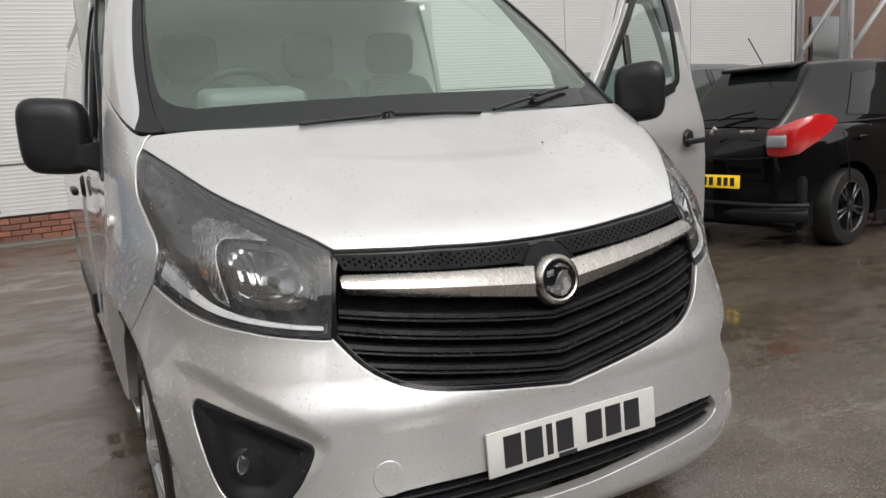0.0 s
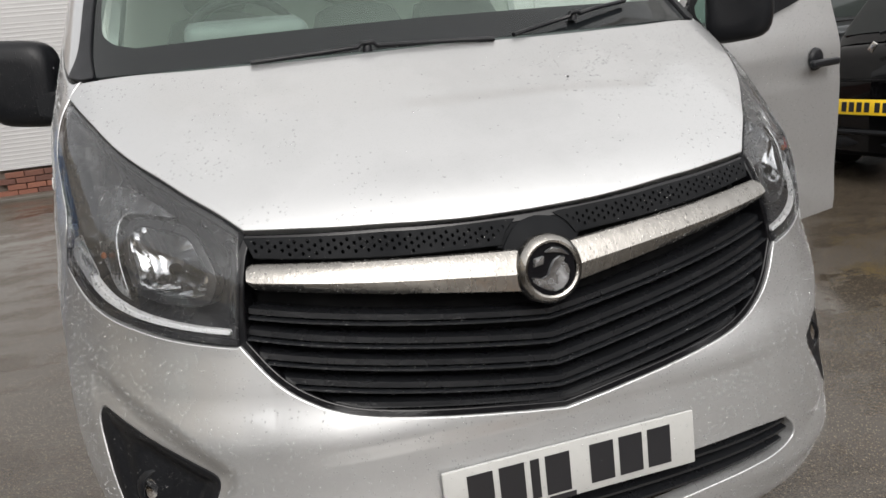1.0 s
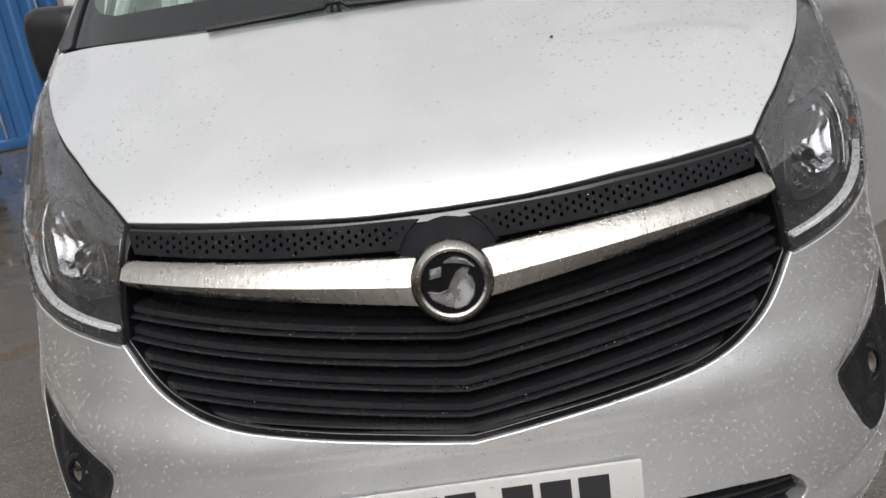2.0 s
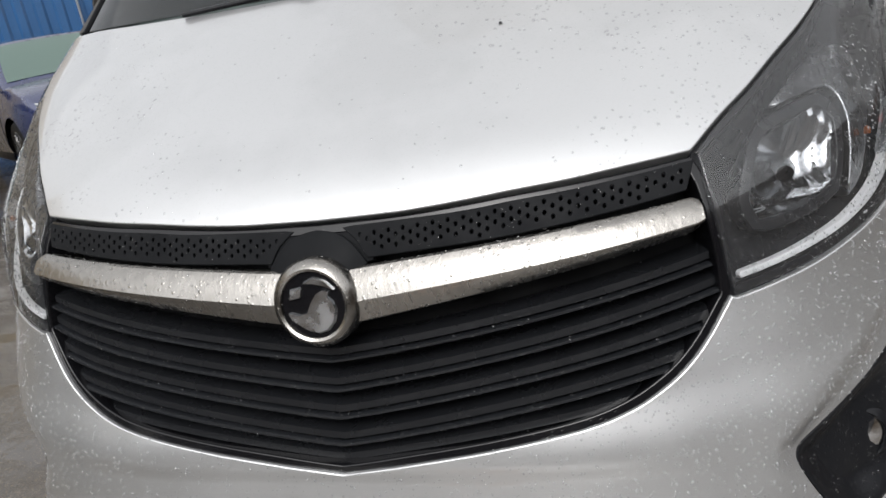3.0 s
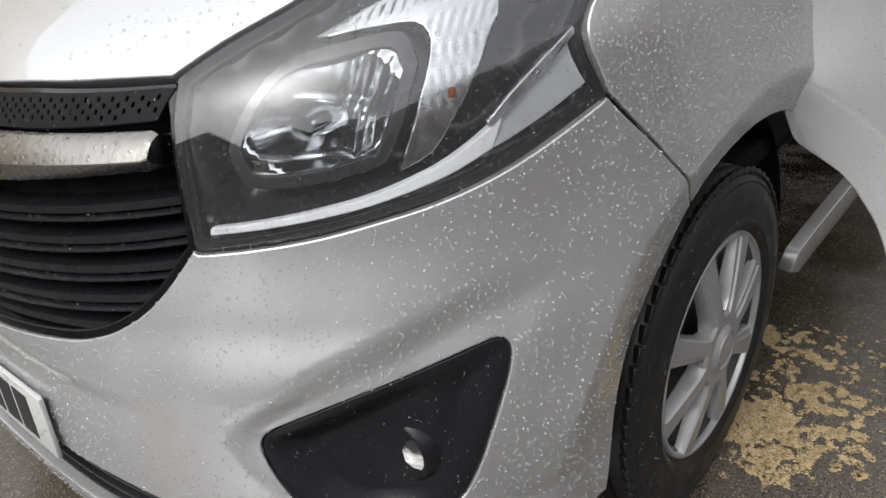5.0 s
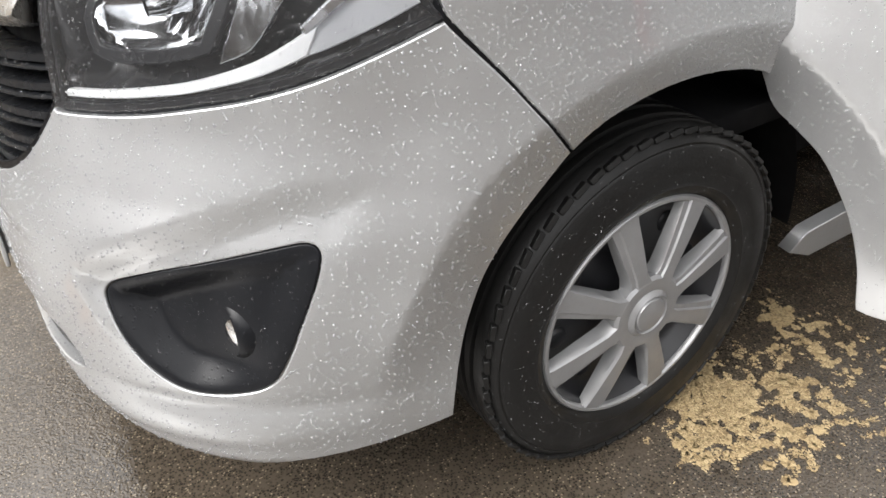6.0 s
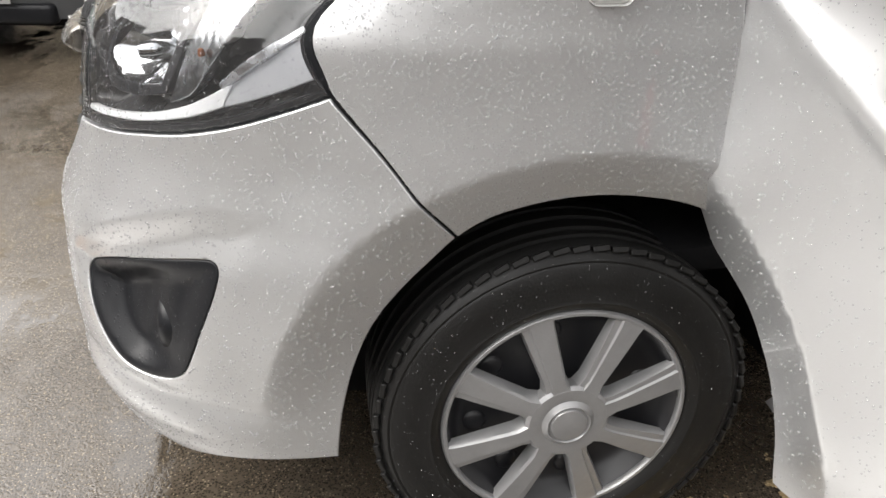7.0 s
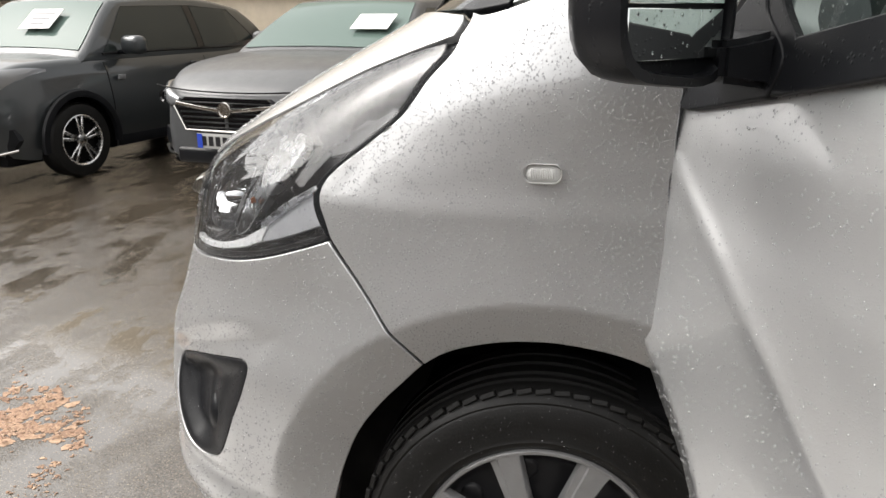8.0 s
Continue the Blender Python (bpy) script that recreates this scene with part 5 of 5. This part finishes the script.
# black hatchback seen from behind
AT = heading(5.87, 3.38, .993, .117)
black_car = car("hatchback", AT, "wet black hatchback with red tail lamps parked on the asphalt", BLACK_PAINT, 3.84, 1.735, 1.525, .62, (.74, .98), 1.02, .36, -1.14, -1.72, 2.45, 1.19, .318, BLACK_ALLOY, .14, None, 5, 0.14, .28, .42, .025, .22, .17)
for s in (1, -1):
    bm = bmesh.new()
    rows = []
    for x, y, z, hy, hz in ((.49, -1.885, .885, .012, .105), (.60, -1.885, .895, .03, .125), (.72, -1.84, .93, .05, .135), (.80, -1.75, .985, .06, .11), (.838, -1.63, 1.02, .05, .065), (.842, -1.56, 1.035, .02, .02)):
        rows.append([(s * (x + .012 * math.cos(t)), y + hy * math.cos(t), z + hz * math.sin(t)) for t in np.linspace(0, 2 * math.pi, 17)[:-1]])
    lampo = part("tail_lamp", sweep(bm, rows), RED_LAMP, black_car, "red and clear tail lamp")
    part("reversing_lens", box(bmesh.new(), pose(s * .575, -1.918, .90, 0, 0, -4 * s), (.17, .024, .10), .02, 3), CLEAR_LAMP, lampo)
part("spoiler", box(bmesh.new(), pose(0, -1.22, 1.497, 8, 0, 0), (.68, .26, .035), .016, 3), BLACK_PAINT, black_car)
part("tailgate_gap", tube(bmesh.new(), [(x, -1.93 + .10 * abs(x / .62) ** 4, .755 + .05 * abs(x / .62) ** 6) for x in np.linspace(-.66, .66, 25)], .008, 6), DARK_VOID, black_car)
part("bumper_edge", tube(bmesh.new(), [(x, -1.925 + .16 * abs(x / .75) ** 5, .385) for x in np.linspace(-.76, .76, 25)], .018, 8), BLACK_PLASTIC, black_car)
part("lower_diffuser", tube(bmesh.new(), [(x, -1.84 + .16 * abs(x / .75) ** 4, .30) for x in np.linspace(-.72, .72, 21)], .07, 10), BLACK_PLASTIC, black_car)
plate_on(black_car, pose(0, -1.928, .565, -4, 0, 0), PLATE_YELLOW, "yellow rear number plate")
part("emblem", box(bmesh.new(), pose(0, -1.915, .985, 0, 35, 0), (.045, .012, .075), .006), CHROME, black_car)
part("badge_strip", box(bmesh.new(), pose(.31, -1.905, .975), (.13, .008, .028), .003), CHROME, black_car)
part("rear_wiper", tube(bmesh.new(), [(-.08, -1.74, 1.07), (.05, -1.70, 1.11), (.22, -1.67, 1.13)], .012, 8), BLACK_PLASTIC, black_car)
part("aerial", tube(bmesh.new(), [(0, -1.22, 1.53), (-.03, -1.39, 1.75)], .005, 6), BLACK_PLASTIC, black_car)

# dark estate behind it
far = car("estate_car", heading(6.85, 6.30, .993, .117), "dark car parked beyond a black hatchback", GREY_PAINT, 4.5, 1.80, 1.69, .74, (.90, 1.12), 1.25, .55, -1.75, -2.1, 2.65, 1.36, .325, ALLOY, .19, SKYLIT_GLASS)

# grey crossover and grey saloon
cross = car("crossover_car", heading(-5.19, -3.52, .97, -.24), "wet dark grey crossover with paper behind its windscreen", GREY_PAINT, 4.21, 1.765, 1.48, .70, (.84, .965), 1.12, .55, -1.25, -1.92, 2.60, 1.28, .308, ALLOY, .20, SKYLIT_GLASS, 5, .12, .16, .42, .10, .06, blunt=6.0)
saloon = car("saloon_car", heading(-5.58, -.91, .97, -.24), "wet mid grey saloon with paper behind its windscreen", MID_GREY, 4.9, 1.86, 1.455, .66, (.80, .98), 1.15, .35, -1.35, -2.05, 2.83, 1.49, .335, ALLOY, .16, SKYLIT_GLASS, mirror_back=.70, blunt=6.0)


def car_front(it, L, W, zl, grille_z, plate_mat, label, wide=.46, tall=.24):
    """Swept lamps, a six-sided grille with a chrome wing, intakes and a plate."""
    h = L / 2
    k = W / 1.8
    for s in (1, -1):
        rows = []
        for x, y, up, q in ((.47, h - .050, -.020, .35), (.56, h - .080, -.010, .75), (.66, h - .150, .005, 1.0), (.75, h - .27, .03, 1.0), (.815, h - .44, .06, .70), (.845, h - .60, .085, .15)):
            rows.append([(s * x * k * .945, y - .012 + .05 * q * math.cos(t), zl + up + .075 * q * math.sin(t)) for t in np.linspace(0, 2 * math.pi, 17)[:-1]])
        ob = part("headlamp", sweep(bmesh.new(), rows), CLEAR_LAMP, it)
        part("lamp_bowl", lathe(bmesh.new(), [(0.0, -.004), (.030, .0), (.040, .012), (.044, .012), (.046, .0)], pose(s * .63 * k, h - .115, zl + .005, -90, 0, -18 * s), 20), GLOSS_BLACK, ob)
        part("fog_recess", sweep(bmesh.new(), [[(s * x * k, y, z) for x, y, z in ((.52, h - .10 + d, .40), (.76, h - .28 + d, .46), (.79, h - .30 + d, .37), (.74, h - .27 + d, .29), (.54, h - .11 + d, .27))] for d in (-.03, .012)]), BLACK_PLASTIC, it, smooth=False)
        part("lower_blade", tube(bmesh.new(), [(s * .52 * k, h - .085, .262), (s * .66 * k, h - .165, .268), (s * .78 * k, h - .28, .30)], .012, 8), CHROME, it)
    z0 = grille_z
    outline = ((-.78, .5), (.78, .5), (1.0, .22), (.80, -.5), (-.80, -.5), (-1.0, .22))
    g = part("grille", sweep(bmesh.new(), [[(wide * x, h - .03 + d, z0 + tall * z) for x, z in outline] for d in (-.05, .028)]), GLOSS_BLACK, it, smooth=False)
    for j in range(6):
        z = -.40 + j * .15
        reach = wide * (.80 + .20 * min(1.0, max(0.0, (z + .5) / .72))) * .93
        part("grille_slat", box(bmesh.new(), pose(0, h + .001, z0 + tall * z), (2 * reach, .012, .010), .003, 1), BLACK_PLASTIC, g)
    part("grille_edge", tube(bmesh.new(), [(wide * x, h + .002, z0 + tall * z) for x, z in ((-1.0, .22), (-.80, -.5), (.80, -.5), (1.0, .22))], .008, 6), CHROME, g)
    for s in (1, -1):
        part("chrome_wing", tube(bmesh.new(), [(s * .055, h + .008, z0 + tall * .12), (s * .24, h + .006, z0 + tall * .20), (s * wide * .95, h + .004, z0 + tall * .31)], .011, 8, (.8, 1.3)), CHROME, g)
    part("badge", lathe(bmesh.new(), [(0, .012), (.040, .011), (.046, .019), (.056, .019), (.062, .008), (.062, -.02)], pose(0, h + .006, z0 + tall * .14, -90, 0, 0), 32), CHROME, g)
    part("lower_intake", box(bmesh.new(), pose(0, h - .06, .285), (.98, .10, .12), .03, 3), BLACK_PLASTIC, it)
    part("bonnet_edge", tube(bmesh.new(), [(x * k, h - .045 - .14 * abs(x / .74) ** 3, z0 + tall * .5 + .035 + .03 * abs(x / .74) ** 2) for x in np.linspace(-.74, .74, 21)], .006, 6), DARK_VOID, it)
    plate_on(it, pose(0, h + .014, z0 - tall * .5 - .075, 0, 0, 180), plate_mat, label)


car_front(cross, 4.21, 1.765, .80, .66, PLATE_WHITE, "white front number plate")
car_front(saloon, 4.9, 1.86, .70, .60, PLATE_WHITE, "white front number plate with a blue band")
part("blue_band", box(bmesh.new(), pose(.238, 2.471, .405), (.045, .003, .105), 0), plastic("plate_blue", (0.02, 0.06, 0.45), .4), saloon, smooth=False)
for it, y, z, x, tilt in ((cross, .83, 1.215, -.12, 40), (saloon, .80, 1.175, -.40, 29)):
    page = part("price_paper", box(bmesh.new(), pose(x, y, z, -tilt, 0, 0) @ pose(0, 0, .075), (.36, .25, .004), 0), PAPER, it, "white paper behind the windscreen", smooth=False)
    for k in range(3):
        part("print_line", box(bmesh.new(), pose(x, y, z, -tilt, 0, 0) @ pose(0, -.07 + .07 * k, .0785), (.26 - .05 * k, .014, .001), 0), CABIN_GREY, page, smooth=False)

blue = car("blue_hatchback", heading(-6.45, 7.2, .82, -.57), "wet dark blue hatchback in front of a blue container", BLUE_PAINT, 4.2, 1.78, 1.46, .64, (.74, .98), 1.08, .40, -1.40, -1.85, 2.6, 1.26, .315, ALLOY, .19, SKYLIT_GLASS)
car_front(blue, 4.2, 1.78, .70, .56, PLATE_WHITE, "white front number plate")
white = car("white_hatchback", heading(-6.75, 4.55, .82, -.57), "wet white hatchback parked beside a blue one", WHITE_PAINT, 4.0, 1.75, 1.45, .64, (.76, .99), 1.02, .36, -1.36, -1.75, 2.5, 1.2, .305, ALLOY, .19, SKYLIT_GLASS)
car_front(white, 4.0, 1.75, .70, .56, PLATE_WHITE, "white front number plate")
for s in (1, -1):
    part("side_repeater", box(bmesh.new(), pose(s * .879, .80, .79, 0, -8, 0), (.012, .085, .045), .005, 2), CLEAR_LAMP, cross)
    part("tail_lamp", box(bmesh.new(), pose(s * .73, -1.88, 1.02, 0, 0, 30 * s), (.20, .16, .15), .035, 3), RED_LAMP, cross)
    for ya in (1.28, 1.28 - 2.60):
        rows = []
        for k in range(33):
            q = math.radians(-8 + 196 * k / 32)
            rows.append([(s * xx, ya + rr * math.cos(q), .308 + rr * math.sin(q)) for xx, rr in ((.845, .352), (.884, .356), (.886, .372), (.882, .405), (.86, .412))])
        part("arch_trim", sweep(bmesh.new(), rows), BLACK_PLASTIC, cross)

# ---- rain drops and spilt grit ----
# White film in the drops on paint puts bright sky glints into their colour.
GLINT_WATER = glass("rain_water", (0.98, 0.985, 0.99), 0.0, 1.6, 0.0, 0.15, (0.95, 0.96, 0.97))
CLEAR_WATER = glass("clear_rain_water", (0.96, 0.965, 0.97), 0.0, 1.5, 0.0, 0.025, (0.9, 0.9, 0.9))
rng = np.random.default_rng(7)


def scatter(obs, per_m2, sizes, keep=None, low=0.45):
    """Places, normals and radii of drops strewn over meshes."""
    P, N, R = [], [], []
    for ob in obs:
        me = ob.data
        me.calc_loop_triangles()
        co = np.zeros(len(me.vertices) * 3)
        me.vertices.foreach_get("co", co)
        co = co.reshape(-1, 3)
        tri = np.zeros(len(me.loop_triangles) * 3, int)
        me.loop_triangles.foreach_get("vertices", tri)
        t = co[tri.reshape(-1, 3)]
        cr = np.cross(t[:, 1] - t[:, 0], t[:, 2] - t[:, 0])
        ar = np.linalg.norm(cr, axis=1) / 2
        n = int(ar.sum() * per_m2)
        if n < 1:
            continue
        k = rng.choice(len(t), n, p=ar / ar.sum())
        u, v = rng.random((2, n, 1))
        f = u + v > 1
        u, v = np.where(f, 1 - u, u), np.where(f, 1 - v, v)
        p = t[k, 0] + u * (t[k, 1] - t[k, 0]) + v * (t[k, 2] - t[k, 0])
        nn = cr[k] / np.maximum(2 * ar[k, None], 1e-12)
        m = np.array(ob.matrix_basis)
        p, nn = p @ m[:3, :3].T + m[:3, 3], nn @ m[:3, :3].T
        r = sizes[0] + (sizes[1] - sizes[0]) * rng.random(n) ** 1.5
        ok = np.ones(n, bool) if keep is None else keep(p, nn)
        P.append(p[ok])
        N.append(nn[ok])
        R.append(r[ok])
    return np.concatenate(P), np.concatenate(N), np.concatenate(R)


def drops(name, P, N, R, label, flat=0.92, water=None):
    """One mesh of shallow domes."""
    n = len(P)
    ref = np.where(np.abs(N[:, 2:3]) < 0.9, np.array([[0, 0, 1.0]]), np.array([[1.0, 0, 0]]))
    X = np.cross(ref, N)
    X /= np.linalg.norm(X, axis=1, keepdims=True)
    Y = np.cross(N, X)
    sag = 1 + 0.35 * rng.random(n) * (np.abs(N[:, 2]) < .7)
    V, NV = [], []
    sides = 8
    for rr, hh in ((1.0, -0.12), (0.86, 0.30), (0.50, 0.50)):
        for k in range(sides):
            c, s = math.cos(2 * math.pi * k / sides), math.sin(2 * math.pi * k / sides)
            wob = 1 + 0.03 * rng.standard_normal(n)[:, None] * (rr == 1.0)
            V.append(P + R[:, None] * (rr * c * X * wob + rr * s * Y * sag[:, None] + hh * flat / .55 * N))
    V.append(P + R[:, None] * 0.56 * flat / .55 * N)
    V = np.stack(V, 1).reshape(-1, 3)
    m = 3 * sides + 1
    F = []
    for q in range(2):
        for k in range(sides):
            F.append((q * sides + k, q * sides + (k + 1) % sides, (q + 1) * sides + (k + 1) % sides, (q + 1) * sides + k))
    caps = [(2 * sides + k, 2 * sides + (k + 1) % sides, 3 * sides) for k in range(sides)]
    me = bpy.data.meshes.new(name)
    off = np.arange(n) * m
    quads = (np.array(F)[None] + off[:, None, None]).reshape(-1, 4)
    tris = (np.array(caps)[None] + off[:, None, None]).reshape(-1, 3)
    me.vertices.add(len(V))
    me.vertices.foreach_set("co", V.ravel())
    me.loops.add(quads.size + tris.size)
    me.loops.foreach_set("vertex_index", np.concatenate([quads.ravel(), tris.ravel()]))
    me.polygons.add(len(quads) + len(tris))
    starts = np.concatenate([np.arange(len(quads)) * 4, quads.size + np.arange(len(tris)) * 3])
    me.polygons.foreach_set("loop_start", starts)
    me.update(calc_edges=True)
    me.polygons.foreach_set("use_smooth", [True] * len(me.polygons))
    me.materials.append(water or GLINT_WATER)
    ob = new(name, me)
    return tagged(ob, label, "rain drops", kind="stuff")


def of_van(*names):
    return [o for o in van.children_recursive if o.name.split(".")[0] in names]


def patchy(p, scale):
    return np.array([noise.noise(Vector(v) * scale) for v in p]) * 0.5 + 0.5


def facing(p, nn):
    return (p[:, 1] < 1.9) & (nn[:, 1] < 0.6) & (p[:, 2] > .25)


P1, N1, R1 = scatter([fender_l], 32000, (.0007, .0016), facing)
drops("rain_drops", P1, N1, R1, "fine rain drops beaded on a silver wing")
P1, N1, R1 = scatter([fender_r], 9000, (.0010, .0022), facing)
drops("rain_drops", P1, N1, R1, "rain drops beaded on the other silver wing")
P1, N1, R1 = scatter([bumper] + of_van("towing_eye_cover"), 13000, (.0007, .0021), lambda p, n: facing(p, n) & (rng.random(len(p)) < np.clip(.55 + .8 * p[:, 0], .5, 1.0)))
drops("rain_drops", P1, N1, R1, "rain drops beaded on a silver bumper")
P1, N1, R1 = scatter(of_van("headlamp", "lens"), 13000, (.0007, .0021), facing)
drops("rain_drops", P1, N1, R1, "clear rain drops beaded on the headlamps", .92, CLEAR_WATER)
P2, N2, R2 = scatter([hood], 6500, (.0008, .0028), lambda p, n: (rng.random(len(p)) < np.clip((np.abs(p[:, 0]) - .25) * 1.5 + (.25 - p[:, 1]) * .9 + .15, .05, 1.0)) & (patchy(p, 9.0) > .44) & (n[:, 2] > 0))
drops("rain_drops", P2, N2, R2, "scattered rain drops on the silver bonnet", .4)
P2, N2, R2 = scatter([hood], 9000, (.0012, .0036), lambda p, n: (n[:, 2] > 0) & (rng.random(len(p)) < .9 * np.exp(-((p[:, 0] - .36) / .17) ** 2 - ((p[:, 1] - .43) / .085) ** 2)) & (patchy(p, 22.0) > .46))
drops("rain_drops", P2, N2, R2, "cluster of larger rain drops on the silver bonnet", .45)
P3, N3, R3 = scatter([o for o in of_van("front_door") if abs(o.matrix_basis[0][0] - 1) > .1], 5000, (.0009, .0017), lambda p, n: n[:, 1] < 0.0)
drops("rain_drops", P3, N3, R3, "fine rain drops on the open silver door")
P4, N4, R4 = scatter(of_van("chrome_bar", "badge", "mirror_housing", "number_plate", "slat_lip", "grille_mesh", "fog_trim"), 3600, (.0007, .0022), facing)
drops("rain_drops", P4, N4, R4, "rain drops on chrome and black trim", .92, CLEAR_WATER)

P5, N5, R5 = scatter([o for o in of_van("wheel") if o.data.vertices[0].co.x > 0 and o.data.vertices[0].co.y < 2], 3200, (.0006, .0013), lambda p, n: (p[:, 0] > .885) & (p[:, 2] > .1))
drops("rain_drops", P5, N5, R5, "fine rain drops on a black tyre wall")


def spill(name, label, n, centre, spread, turn, threshold, scale, colour, size):
    """Wet flakes trodden flat on the asphalt, thick along wandering ridges and thin between them."""
    V, F = [], []
    c, s = math.cos(turn), math.sin(turn)
    made = 0
    while made < n:
        u, v = rng.normal(size=2) * 0.5
        if abs(u) > 1.1 or abs(v) > 1.1:
            continue
        x, y = centre[0] + spread[0] * u * c - spread[1] * v * s, centre[1] + spread[0] * u * s + spread[1] * v * c
        ridge = 0.5 - 1.6 * abs(noise.noise(Vector((x * scale, y * scale, 3.1)))) - 0.5 * (u * u + v * v)
        d = ridge + 0.5 * noise.noise(Vector((x * scale * 4.5, y * scale * 4.5, 7.7))) + 0.85 * noise.noise(Vector((x * scale * 13, y * scale * 13, 1.2)))
        if d < threshold + rng.random() * .6:
            continue
        made += 1
        k = int(rng.integers(5, 8))
        r = size * (0.35 + rng.random() ** 2.5 * 1.9)
        h = r * .10 + .0006 * rng.random()
        thin = 0.3 + .6 * rng.random()
        if made % 20 == 0 and d > threshold + .35:
            k, r, h, thin = 11, size * (2.5 + 4.5 * rng.random()), .0005, .45 + .4 * rng.random()
        base = len(V)
        ph = rng.random() * 6.28
        lie = rng.random() * 6.28
        cl, sl = math.cos(lie), math.sin(lie)
        for ring, hh in ((1.0, .0012), (.65, .0014 + h)):
            for q in range(k):
                t = ph + 2 * math.pi * q / k
                w = r * ring * (0.6 + .8 * rng.random())
                a, b = w * math.cos(t), w * math.sin(t) * thin
                V.append((x + a * cl - b * sl, y + a * sl + b * cl, hh))
        for q in range(k):
            F.append((base + q, base + (q + 1) % k, base + k + (q + 1) % k, base + k + q))
        F.append(tuple(base + k + q for q in range(k)))
    ob = raw(name, V, F, colour)
    return tagged(ob, label, "spill", kind="stuff")


def flakes(name, dark, mid, light):
    m = Mat(name).set(Roughness=0.6)
    geo = m.n.new("ShaderNodeNewGeometry")
    tone = m.ramp(geo.outputs["Random Per Island"], [(0.0, dark), (0.45, mid), (1.0, light)])
    m.put("Base Color", m.mix(m.math("MULTIPLY", m.noise(130.0, 4, .7), 0.6), tone, dark))
    return m.m


GRIT = flakes("pale_grit", (0.14, 0.095, 0.045), (0.36, 0.265, 0.135), (0.56, 0.44, 0.25))
spill("spilt_grit", "pale yellow wet grit trodden into the asphalt", 20000, (.98, 1.13), (.40, .22), .95, .12, 3.1, GRIT, .0022)
spill("spilt_grit", "thin trail of pale yellow grit on the asphalt", 6500, (1.02, 1.45), (.30, .09), .15, .08, 4.5, GRIT, .0024)
ORANGE = flakes("orange_grit", (0.15, 0.08, 0.045), (0.34, 0.20, 0.12), (0.50, 0.34, 0.22))
spill("brick_dust", "pale orange brick dust washed over the asphalt", 4500, (.08, -.82), (.46, .20), .75, .04, 3.5, ORANGE, .0038)

bm = bmesh.new()
p = skin(np.array(.262), np.array(1.183))
lathe(bm, [(0, .004), (.0025, .003), (.0035, .0)], Matrix.Translation(p + normals_of(skin, np.array(.262), np.array(1.183)) * .004), 8)
tagged(part("speck", bm, INK), "small dark speck of dirt on the bonnet", "dirt")
